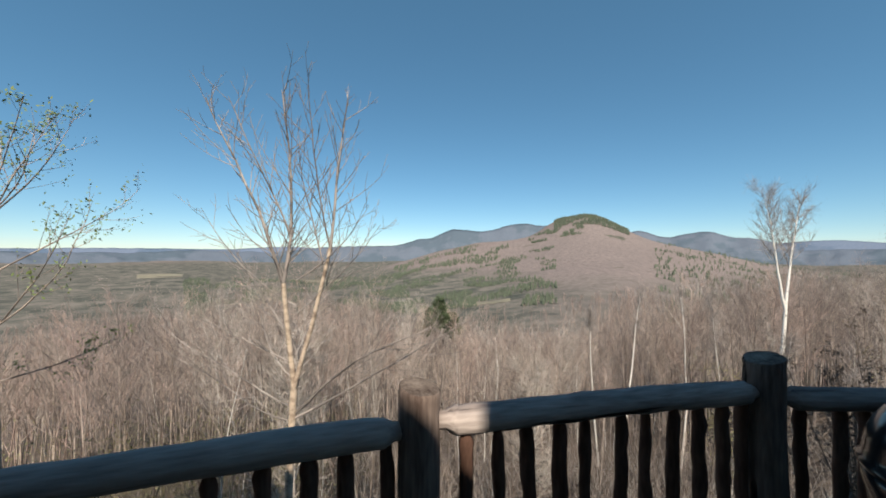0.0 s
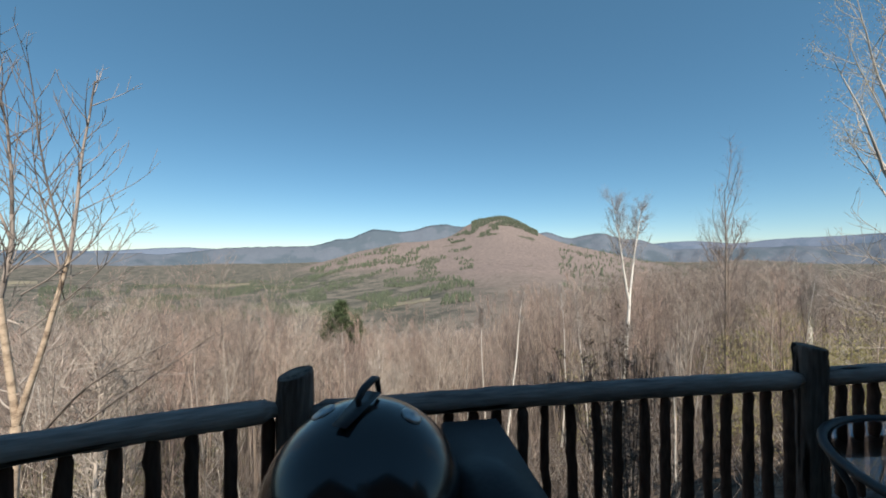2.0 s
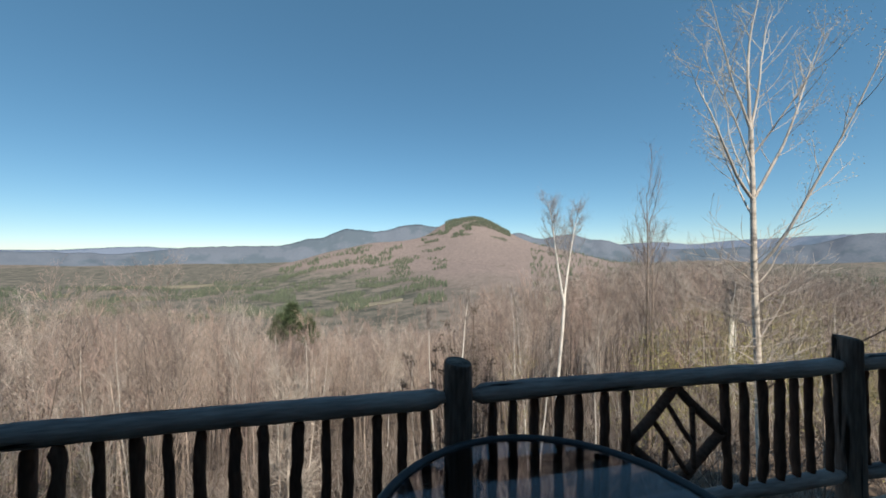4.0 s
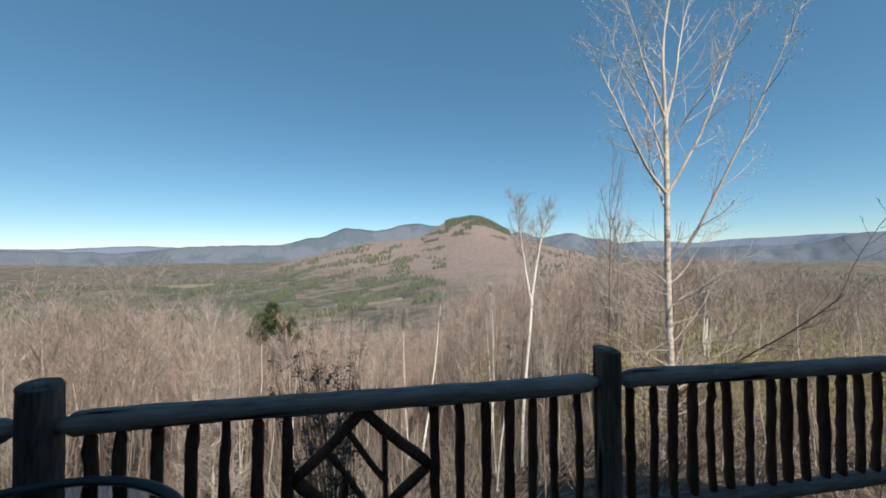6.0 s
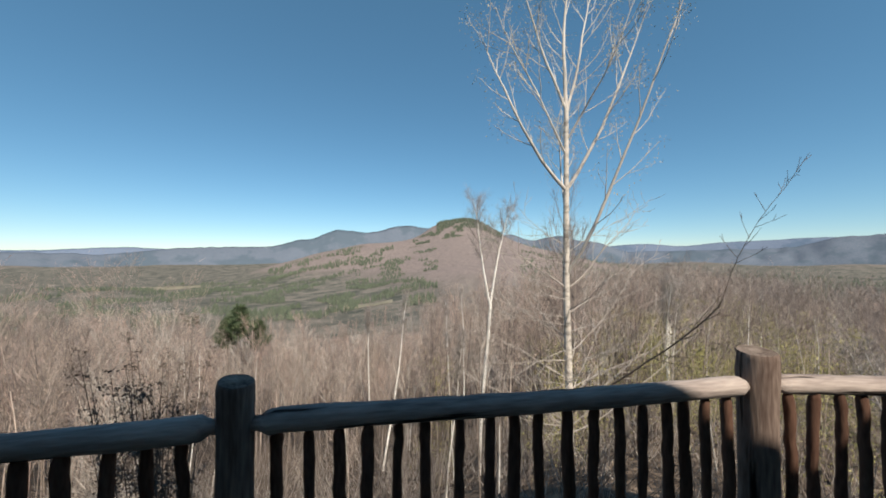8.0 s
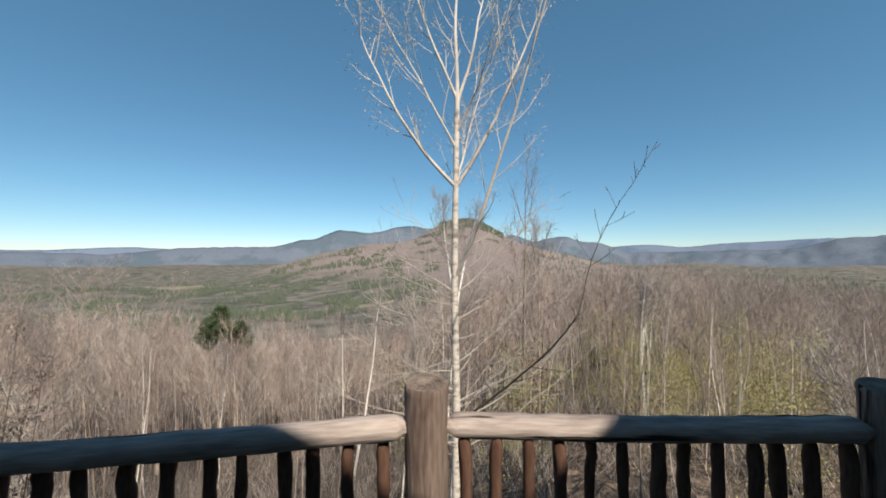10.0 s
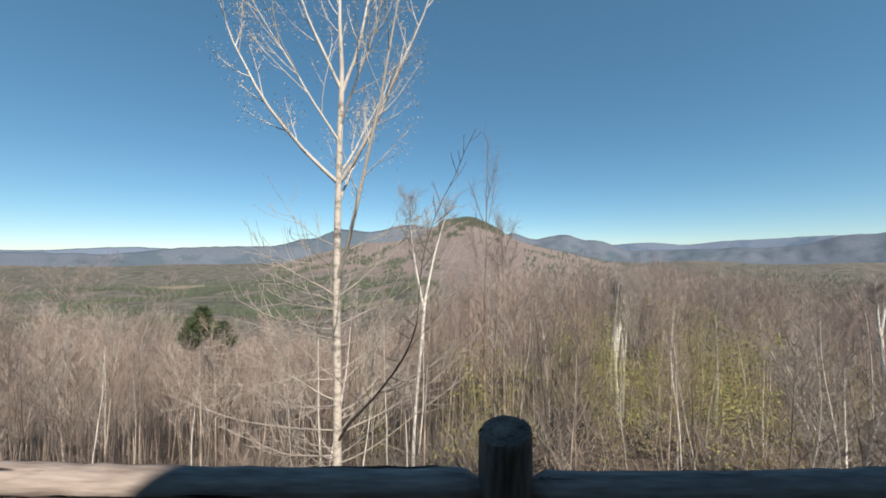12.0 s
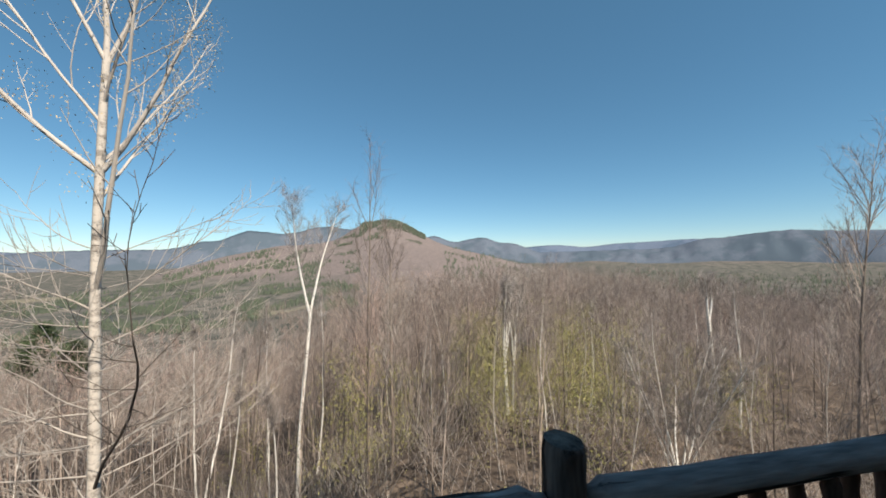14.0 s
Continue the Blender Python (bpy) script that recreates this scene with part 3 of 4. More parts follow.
def array_mesh(name, verts, faces, material, smooth=False):
    me = bpy.data.meshes.new(name)
    m, k = faces.shape
    me.vertices.add(len(verts))
    me.vertices.foreach_set("co", np.ascontiguousarray(verts, dtype=np.float32).ravel())
    me.loops.add(m * k)
    me.loops.foreach_set("vertex_index", np.ascontiguousarray(faces, dtype=np.int32).ravel())
    me.polygons.add(m)
    me.polygons.foreach_set("loop_start", np.arange(0, m * k, k, dtype=np.int32))
    if smooth:
        me.polygons.foreach_set("use_smooth", np.ones(m, dtype=bool))
    me.materials.append(material)
    me.update(calc_edges=True)
    return me


def leaves_mesh(name, points, size, per, spread_r, material, seed):
    """Small folded leaves scattered about the given points."""
    rng = np.random.default_rng(seed)
    pts = np.repeat(np.array([tuple(p) for p in points]), per, axis=0)
    pts = pts + rng.normal(0, spread_r, pts.shape)
    n = len(pts)
    a = rng.normal(0, 1, (n, 3))
    a /= np.linalg.norm(a, axis=1, keepdims=True)
    b = np.cross(a, rng.normal(0, 1, (n, 3)))
    b /= np.linalg.norm(b, axis=1, keepdims=True)
    s = size * rng.uniform(0.6, 1.3, (n, 1))
    verts = np.stack([pts - a * s, pts + b * s * 0.45, pts + a * s, pts - b * s * 0.45], 1).reshape(-1, 3)
    return array_mesh(name, verts, np.arange(4 * n).reshape(-1, 4), material)


def make_tree(name, at, wood_trunk, wood_crown, bark, twig, label, group="", leaves=None, sides=8, fuzz=None):
    """fuzz: twigs a bar, their length and half width."""
    ob = thing(name, at, label, "tree", group)
    wood = wood_crown.array()
    part("trunk", bars_mesh("trunk", wood_trunk.array(), bark, sides), bark, ob)
    part("crown", bars_mesh("crown", wood, twig, 5 if fuzz is None else 3, None if fuzz is None else sprays(wood, *fuzz, len(wood))), twig, ob)
    if leaves:
        part("leaves", leaves, leaves.materials[0], ob)
    return ob


def slant(az, tilt):
    """A direction by bearing (0: along x, 90: along y) and tilt from upright."""
    a, t = radians(az), radians(tilt)
    return Vector((math.cos(a) * math.sin(t), math.sin(a) * math.sin(t), math.cos(t)))


def right_maple():
    """The pale tree before the deck: one stem, strong forks high up, long level branches below."""
    trunk, crown = Wood(5), Wood(6)
    base = Vector((9.9, 4.72, ground_height(9.9, 4.72) - 0.2))
    stem = trunk.limb((0, 0, 0), (-0.004, 0, 1), 3.66 - base.z, 0.066, 0, 14, 0.014, 0.034)
    top = stem[-1][0]

    def height(z):
        f = (z - base.z) / (3.66 - base.z) * 14
        i = min(13, int(f))
        return stem[i][0].lerp(stem[i + 1][0], f - i)

    forks = [(3.66, 180, 3, 2.6, 0.035, 0.0), (3.66, 172, 29, 2.2, 0.025, 0.2), (3.6, 5, 15, 2.3, 0.027, 0.1), (2.49, 190, 49, 2.5, 0.031, 0.75), (2.49, 2, 33, 3.1, 0.032, 1.0),
             (1.3, 310, 36, 3.8, 0.031, 0.6), (3.0, 200, 35, 2.2, 0.018, 0.3), (2.2, 80, 40, 2.4, 0.02, 0.4), (3.2, 300, 32, 2.0, 0.018, 0.4), (2.6, 55, 36, 2.4, 0.02, 0.4)]
    for z, az, tilt, ln, r, up in forks:
        p = crown.limb(height(z), slant(az, tilt), ln, r * 0.9, up, 9, 0.1, 0.004)
        crown.dress(p, 10, 1.0, 0.007, 36, 0.5, 5, 2, 0.15)
    lower = [(1.1, 178, 52, 1.7, 0.02, 0.2), (1.1, 0, 58, 1.9, 0.017, 0.2), (0.95, 190, 80, 1.3, 0.012, 0.1), (0.75, 20, 72, 1.7, 0.014, 0.2), (0.6, 170, 85, 1.5, 0.012, 0.1), (0.5, 340, 75, 1.6, 0.012, 0.3),
             (0.2, 10, 68, 2.3, 0.016, 0.25), (0.1, 185, 80, 2.2, 0.014, -0.1), (-0.15, 172, 62, 2.4, 0.016, -0.2), (-0.3, 355, 62, 2.4, 0.016, 0.1), (-0.5, 182, 82, 3.0, 0.015, 0.1), (-0.55, 12, 75, 2.6, 0.015, 0.3),
             (-0.8, 200, 75, 2.0, 0.014, 0.2), (-0.9, 350, 70, 2.4, 0.014, 0.2), (0.4, 95, 70, 1.6, 0.012, 0.2), (0.8, 270, 72, 1.0, 0.011, 0.2), (-0.2, 250, 75, 1.3, 0.012, 0.2)]
    more, low = random.Random(44), Wood(7)
    lower += [(more.uniform(-1.2, 1.8), more.choice((0, 180)) + more.uniform(-50, 50), more.uniform(55, 88), more.uniform(1.0, 2.4), more.uniform(0.008, 0.013), more.uniform(-0.1, 0.4)) for _ in range(22)]
    for z, az, tilt, ln, r, up in lower:
        ln *= 0.66 if 110 < az < 250 else 1.0
        p = low.limb(height(z), slant(az, tilt), ln, r * 0.66, up + 0.25, 12, 0.15, 0.002)
        low.dress(p, 7 if 110 < az < 250 else 12, 0.75, 0.0034, 42, 0.5, 5, 1, 0.2)
    high = [q for q, d in crown.tips if q.z + base.z > 2.2]
    leaves = leaves_mesh("leaves", high, 0.0105, 15, 0.07, BUD, 3)
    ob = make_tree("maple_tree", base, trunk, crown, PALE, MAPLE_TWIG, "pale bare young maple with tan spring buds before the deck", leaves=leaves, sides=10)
    part("lower_branchwork", bars_mesh("lower_branchwork", low.array(), SHADED_TWIG, 5), SHADED_TWIG, ob)
    # the dark limb that reaches out towards the deck
    dark = Wood(8)
    p = dark.limb(height(-0.65), Vector((0.86, -1.57, 1.75)), 2.45, 0.017, 0.1, 9, 0.12, 0.006)
    q = dark.limb(p[-1][0], Vector((-0.03, -0.5, 1.5)), 1.6, 0.004, 0.1, 9, 0.12, 0.002)
    dark.dress(p, 10, 0.9, 0.005, 48, 0.2, 5, 2)
    dark.dress(q, 12, 0.35, 0.003, 42, 0.3, 3, 1)
    part("dark_limb", bars_mesh("dark_limb", dark.array(), DARKTWIG, 6), DARKTWIG, ob, "dark dead limb")


def left_maple():
    """The warm-barked tree with two stems from a low fork."""
    trunk, crown = Wood(15), Wood(16)
    base = Vector((-1.95, 4.5, ground_height(-1.95, 4.5) - 0.2))
    fork = -0.1 - base.z
    trunk.limb((0.1, 0, 0), (-0.02, 0, 1), fork, 0.055, 0, 7, 0.03, 0.045)
    f = Vector((trunk.rows[-1][3], trunk.rows[-1][4], trunk.rows[-1][5]))
    a = trunk.limb(f, (-0.12, 0, 1.27), 1.28, 0.034, 0, 5, 0.03, 0.027)
    b = trunk.limb(f, (0.50, 0.05, 1.66), 1.75, 0.03, 0.1, 6, 0.03, 0.02)
    stems = [b]
    stems.append(crown.limb(b[-1][0], (0.25, 0.1, 2.1), 1.85, 0.02, 0.1, 10, 0.06))
    p = crown.limb(a[-1][0], (-0.33, 0, 0.8), 0.95, 0.025, 0.1, 4, 0.05, 0.018)
    stems += [p, crown.limb(p[-1][0], (-0.55, -0.1, 1.25), 1.6, 0.017, 0.25, 9, 0.08)]
    p = crown.limb(a[-1][0], (0.1, 0.03, 0.5), 0.55, 0.026, 0.1, 3, 0.03, 0.02)
    stems += [p, crown.limb(p[-1][0], (0.02, 0, 1), 1.75, 0.019, 0.0, 12, 0.05)]
    stems.append(crown.limb(p[-1][0], (-0.45, 0.1, 1), 1.9, 0.013, 0.3, 9, 0.08))
    stems.append(crown.limb(b[-2][0], (-0.35, 0.2, 1), 1.6, 0.012, 0.3, 8, 0.08))
    stems.append(crown.limb(b[-1][0], (-0.25, -0.2, 1), 1.9, 0.012, 0.2, 8, 0.08))
    for s in stems[1:]:
        crown.dress(s, 15, 1.0, 0.006, 40, 0.45, 5, 3, 0.1)
    low = [(0.5, 175, 60, 1.6, 0.015, 0.5), (0.9, 178, 62, 1.7, 0.014, 0.4), (0.2, 185, 65, 1.5, 0.014, 0.3), (1.2, 5, 58, 1.3, 0.012, 0.3), (0.8, 8, 60, 1.5, 0.012, 0.2),
           (-0.45, 5, 60, 2.6, 0.024, 0.0), (-0.4, 355, 52, 2.4, 0.026, -0.25), (-0.35, 175, 72, 2.2, 0.016, 0.3), (-0.5, 190, 80, 2.0, 0.014, 0.2), (0.0, 170, 55, 1.8, 0.014, 0.3), (0.3, 80, 60, 1.5, 0.012, 0.3)]
    for z, az, tilt, ln, r, up in low:
        p = crown.limb(f + Vector((0.02, 0, z + 0.1)), slant(az, tilt), ln, r * 0.7, up, 10, 0.17, 0.003)
        crown.dress(p, 12, 0.85, 0.005, 42, 0.3, 4, 2, 0.15)
    make_tree("maple_tree", base, trunk, crown, WARM, BIRCH_TWIG, "twin-stemmed bare maple with warm sunlit bark", sides=10)


def generic(seed, h, lean=0.03, kind="grey"):
    """A bare woodland tree: slim stem and rising branches."""
    trunk, crown = Wood(seed), Wood(seed + 1)
    r = h * 0.0052
    stem = trunk.limb((0, 0, 0), (random.Random(seed).uniform(-lean, lean), 0.02, 1), h, r, 0, 8, 0.035, r * 0.15)
    crown.dress(stem, 19, h * 0.40, 0.015, 38, 0.5, 4, 5, 0.42)
    return trunk, crown


def left_leafy():
    """The small-leaved tree beside the deck, its stem out to the side."""
    trunk, crown = Wood(31), Wood(32)
    base = Vector((-6.5, 5.3, ground_height(-6.5, 5.3) - 0.2))
    stem = trunk.limb((0, 0, 0), (0, 0, 1), 9.5, 0.06, 0, 12, 0.03, 0.015)
    for z, az, tilt, ln, up in ((0.9, 0, 65, 2.6, 0.5), (1.2, 350, 62, 2.4, 0.5), (1.6, 10, 58, 2.3, 0.4), (2.1, 340, 55, 2.0, 0.5), (2.6, 5, 50, 2.0, 0.5), (3.1, 350, 45, 1.8, 0.4), (3.6, 15, 40, 1.6, 0.4), (1.4, 200, 60, 2, 0.4), (2.8, 130, 50, 1.8, 0.5), (0.4, 5, 75, 2.0, 0.3), (0.7, 300, 60, 2.0, 0.4), (2.2, 280, 50, 1.8, 0.4)):
        p = crown.limb(stem[min(11, int((z - base.z) / 9.5 * 12))][0], slant(az, tilt), ln, 0.014, up, 8, 0.12, 0.003)
        crown.dress(p, 9, 0.8, 0.0045, 42, 0.5, 4, 1, 0.25)
    leaves = leaves_mesh("leaves", [q for q, d in crown.tips], 0.026, 4, 0.05, LEAF_DARK, 4)
    make_tree("cherry_tree", base, trunk, crown, GREY, TWIG, "slim young tree with small opening green leaves", leaves=leaves)


right_maple()
left_maple()
left_leafy()


def birch_tree(x, y, top, seed, stems, label, r=0.06, crown_from=0.55, size=0.22, fork=0.42, lean=0.0, fan=0.2):
    trunk, crown = Wood(seed), Wood(seed + 1)
    z = ground_height(x, y) - 0.2
    h = top - z
    split = h * fork if stems > 1 else 0
    r = r * 0.72
    if split:
        low = trunk.limb((0, 0, 0), (0.03, 0, 1), split, r, 0, 6, 0.04, r * 0.85)
        start = low[-1][0]
    else:
        start = Vector()
    for k in range(stems):
        way = (fan * (k * 2 - stems + 1) / max(1, stems - 1) + 0.02 + lean, 0.05 * k if stems < 4 else fan * math.sin(2.4 * k), 1)
        s = trunk.limb(start, way, h - split, r * (0.75 if split else 1), 0.1, 9, 0.075, 0.008)
        crown.dress(s, 30, h * size * 0.62, 0.012, 42, 0.6, 3, 7, crown_from - (0.15 if split else 0))
    make_tree("birch_tree", (x, y, z), trunk, crown, BIRCH, BIRCH_TWIG, label, "birches", sides=7, fuzz=(2, 0.4, 0.004))


birch_tree(12.45, 15.7, 4.1, 51, 2, "white birch with two stems and fine bare crown", 0.105, 0.5, 0.24, 0.62)
birch_tree(8.55, 20.8, -0.4, 53, 1, "slim leaning white birch with a bare crown", 0.1, 0.72, 0.12, lean=0.12)
birch_tree(8.1, 22.5, -1.9, 55, 1, "slim white birch snag among brown trees", 0.09, 0.85, 0.08, lean=-0.04)
birch_tree(14.2, 25.1, -0.7, 56, 1, "slim white birch snag among brown trees", 0.09, 0.85, 0.08, lean=0.02)
birch_tree(11.5, 16.5, -0.4, 57, 1, "slim white birch with a bare crown among brown trees", 0.045, 0.7, 0.12)
birch_tree(22.1, 15.0, 0.3, 59, 3, "clump of pale birch stems with yellow-green undergrowth", 0.125)
birch_tree(23.0, 15.8, -0.2, 61, 2, "clump of pale birch stems with yellow-green undergrowth", 0.095)
birch_tree(27.9, 15.1, -0.5, 63, 1, "straight slim birch among brown trees", 0.13, 0.6, 0.12)
birch_tree(22.4, 6.8, -0.9, 65, 7, "low many-stemmed grey birch clump", 0.06, 0.45, 0.3, 0.1, fan=0.42)
birch_tree(32.2, 10.8, 0.3, 67, 2, "pale birch among dark brown trees", 0.14, 0.6, 0.2, 0.72)
birch_tree(34.4, 10.9, 0.1, 68, 1, "pale birch among dark brown trees", 0.11, 0.6, 0.16)
birch_tree(10.2, 13.0, -1.2, 69, 1, "leaning slim pale birch stem", 0.045, 0.7, 0.14)
birch_tree(11.6, 11.4, -2.0, 71, 1, "leaning slim pale birch stem", 0.045, 0.7, 0.14)


def tall_tree(x, y, top, seed, bark, twig, label, tilt=30, dense=24, wide=0.36, blade=0.004):
    trunk, crown = Wood(seed), Wood(seed + 1)
    z = ground_height(x, y) - 0.2
    h = top - z
    stem = trunk.limb((0, 0, 0), (0.01, 0, 1), h, 0.05 + 0.003 * h, 0, 10, 0.03, 0.008)
    crown.dress(stem, dense + 8, h * wide, 0.016, tilt, 0.6, 4, 7, 0.25)
    make_tree("bare_tree", (x, y, z), trunk, crown, bark, twig, label, "woodland trees", sides=7, fuzz=(3, 0.5, blade))


tall_tree(14.4, 12.1, 4.0, 81, GREY, TWIG_GREY, "grey bare tree with an upright open crown", 32, 12, 0.36, 0.003)
tall_tree(15.6, 13.2, 2.2, 83, GREY, TWIG_GREY, "grey bare tree with an upright open crown")
for x, y, top, k in ((-21.5, 53.0, -0.6, 85), (-26.5, 57.0, -1.4, 103), (-16.0, 56.0, -2.6, 105), (-30.0, 49.0, -2.6, 107), (-24.0, 44.0, -3.2, 109)):
    tall_tree(x, y, top, k, GREY, (TWIG, TWIG_RED)[k % 4 // 2], "tall bare brown tree with a wide rounded twiggy crown", 42, 34, 0.44, 0.008)
tall_tree(31.0, 5.6, 4.6, 87, GREY, TWIG, "bare brown tree with a dense twiggy crown", 35, 30)
tall_tree(2.0, 9.5, -1.6, 89, TWIG_PALE, TWIG_PALE, "small pale bare tree with spreading branches", 50)
tall_tree(-3.2, 7.6, -0.4, 91, TWIG_PALE, TWIG_PALE, "small pale bare tree with spreading branches", 48)


def bud_bush():
    """Upright shrub with dark winter buds by the deck."""
    trunk, crown = Wood(95), Wood(96)
    base = Vector((5.05, 4.75, ground_height(5.05, 4.75) - 0.1))
    for k in range(30):
        p = crown.limb((trunk.rnd.uniform(-0.15, 0.15), trunk.rnd.uniform(-0.15, 0.15), 0), slant(trunk.rnd.uniform(0, 360), trunk.rnd.uniform(0.5, 6.5)), (0.95 - base.z) * trunk.rnd.uniform(0.72, 1.0), 0.014, 0.1, 9, 0.06, 0.003)
        for q, d, r in p[4:]:
            crown.tips.append((q, d))
        crown.dress(p, 5, 0.4, 0.004, 30, 0.5, 3, 0, 0.5)
    ob = thing("shrub", base, "upright bare shrub with dark winter buds", "shrub")
    part("branchwork", bars_mesh("branchwork", crown.array(), DARKTWIG, 4), DARKTWIG, ob)
    part("winter_bud", leaves_mesh("winter_bud", [q for q, d in crown.tips], 0.02, 11, 0.03, DARKTWIG, 9), DARKTWIG, ob)


bud_bush()


# ---- woodland ----
KINDS = []
for k in range(10):
    tr, cr = generic(200 + 7 * k, 10.0)
    KINDS.append((tr.array(), cr.array()))
TRUNK_MESHES = [bars_mesh("trunk", t, (GREY, DARKTWIG, TWIG, GREY)[k % 4], 6) for k, (t, c) in enumerate(KINDS)]
CROWN_MESHES = [bars_mesh("crown", c, (TWIG, TWIG_RED, TWIG_GREY, TWIG_PALE, TWIG_GREY)[k % 5], 3, sprays(c, 4, 0.5, 0.0028, k)) for k, (t, c) in enumerate(KINDS)]
KEEP_CLEAR = [(9.9, 4.7, 2.4), (-1.95, 4.5, 2.2), (-6.5, 5.3, 1.5), (12.75, 15.9, 1.5), (8.55, 20.8, 1.5), (22.1, 15.0, 1.5), (5.05, 4.75, 1.0)]


def spots(seed, count, r0, r1, az0, az1, gap, power=0.5):
    """Scattered places by bearing and distance, none too near to another."""
    rng = random.Random(seed)
    cells, out = set(), []
    for _ in range(count * 6):
        if len(out) >= count:
            break
        az, r = radians(rng.uniform(az0, az1)), r0 + (r1 - r0) * rng.random() ** power
        x, y = 5 + r * math.sin(az), r * math.cos(az)
        key = (int(x / gap), int(y / gap))
        if key in cells or any((x - a) ** 2 + (y - b) ** 2 < c * c for a, b, c in KEEP_CLEAR):
            continue
        if y < 3.2 and -4 < x < 16:
            continue
        cells.add(key)
        out.append((x, y, r, math.degrees(az)))
    return out


def tree_size(rng, r, az):
    """Lower saplings by the deck, full trees further down."""
    return rng.uniform(0.75, 1.15) * (0.55 + 1.05 * smooth01(6, 48, r))


def crown_limit(rng, x, y, r, az):
    """The slope's canopy falls away from the deck: how large a tree may stand here."""
    fall = 8.7 - 6.7 * smooth01(8, 26, az) + 1.8 * smooth01(44, 66, az) - 1.2 * smooth01(30, 50, az) - 4.2 * smooth01(-12, -30, az)
    fall *= 1.15 - 0.75 * noise.noise((x / 22, y / 22, 8.1)) - 0.35 * noise.noise((x / 7, y / 7, 2.1))
    top = 1.6 - math.tan(radians(max(0.6, fall))) * r * rng.uniform(0.85, 1.5) - 0.4
    return max(0.22, (top - ground_height(x, y)) / 10.4)


rng = random.Random(77)
for x, y, r, az in spots(11, 290, 8, 42, -56, 86, 1.3, 0.6):
    k = rng.randrange(10)
    if az > 46 and rng.random() < 0.7:
        k = rng.choice((2, 4, 7, 9))
    s = min(tree_size(rng, r, az), crown_limit(rng, x, y, r, az))
    ob = thing("bare_tree", pose(x, y, ground_height(x, y) - 0.1, rng.uniform(-4, 4), rng.uniform(-4, 4), rng.uniform(0, 360)), "bare slim deciduous tree on the leafy slope", "tree", "woodland trees")
    ob.scale = (s, s, s)
    part("trunk", TRUNK_MESHES[k], GREY, ob)
    part("crown", CROWN_MESHES[k], TWIG, ob)


def joined_wood(name, places, kinds, material, label, seed, scale=1.0, per=5):
    """Many trees as one mesh: each a turned and scaled copy of one of the kinds, stem and limbs round, twigs as blades."""
    rng, nrng = random.Random(seed), np.random.default_rng(seed)
    wood, fine, reach, width = [], [], [], []
    for x, y, r, az in places:
        kind = kinds[rng.randrange(len(kinds))]
        s = min(tree_size(rng, r, az) * scale, crown_limit(rng, x, y, r, az))
        w = rng.uniform(0, 6.283)
        c, n = math.cos(w) * s, math.sin(w) * s
        m = np.array([[c, -n, 0], [n, c, 0], [0, 0, s]])
        o = np.array([x, y, ground_height(x, y) - 0.1])
        for a, out in zip(kind, (wood, fine)):
            b = np.empty_like(a)
            b[:, 0:3], b[:, 3:6] = a[:, 0:3] @ m.T + o, a[:, 3:6] @ m.T + o
            b[:, 6:8] = a[:, 6:8] * s * max(1.0, r / 110)
            out.append(b)
        reach.append(np.full(len(kind[1]), 0.8 * s))
        width.append(np.full(len(kind[1]), 0.0042 * max(1.0, r / 45)))
    fine, reach, width = np.concatenate(fine), np.concatenate(reach), np.concatenate(width)
    twigs = np.concatenate([blades(fine[:, 0:3], fine[:, 3:6] - fine[:, 0:3], width[:, None] * 1.8, nrng), sprays(fine, per, reach, width, seed)])
    tagged(new(name, bars_mesh(name, np.concatenate(wood), material, 3, twigs)), label, "woodland", kind="stuff")


def crown_kind(seed, boughs, fine, spread_w=3.6):
    """Stem with rising boughs (round bars) and the side branches that carry the twigs."""
    wood, twig = Wood(seed), Wood(seed + 1)
    stem = wood.limb((0, 0, 0), (wood.rnd.uniform(-0.05, 0.05), 0.02, 1), 9.6, 0.05, 0, 5, 0.08, 0.012)
    for k in range(boughs):
        t = 0.3 + 0.62 * (k + wood.rnd.random()) / boughs
        i = min(4, int(t * 5))
        start = stem[i][0].lerp(stem[i + 1][0], t * 5 - i)
        bough = wood.limb(start, slant(137.5 * k + wood.rnd.uniform(-30, 30), wood.rnd.uniform(32, 52)), spread_w * (1.25 - 0.75 * t) * wood.rnd.uniform(0.8, 1.2), 0.024, 0.55, 2, 0.15, 0.008)
        twig.dress(bough, fine, 1.7, 0.01, 38, 0.5, 1, 0, 0.15)
    twig.dress(stem, 6, 1.5, 0.01, 30, 0.5, 1, 0, 0.7)
    return wood.array(), twig.array()


LIGHT = [crown_kind(400 + 3 * k, 10, 6) for k in range(9)]
joined_wood("woodland_near", spots(21, 330, 34, 85, -58, 60, 2.0, 0.8), LIGHT, TWIG, "dense bare brown woodland on the slope", 1)
joined_wood("woodland_red", spots(22, 360, 40, 130, -58, 40, 2.2, 0.75), LIGHT, TWIG_RED, "reddish-brown bare woodland with swelling buds", 2)
joined_wood("woodland_pale", spots(23, 190, 45, 160, -58, 60, 2.2, 0.75), LIGHT, TWIG_PALE, "pale bare woodland in sunlight", 3)
joined_wood("woodland_grey", spots(24, 420, 30, 130, -58, 88, 2.2, 0.75), LIGHT, TWIG_GREY, "grey-brown bare woodland", 6)
joined_wood("woodland_crest", spots(25, 260, 34, 110, 30, 88, 2.2, 0.8), LIGHT, TWIG_GREY, "grey-brown bare woodland on the level crest", 8, scale=1.05)

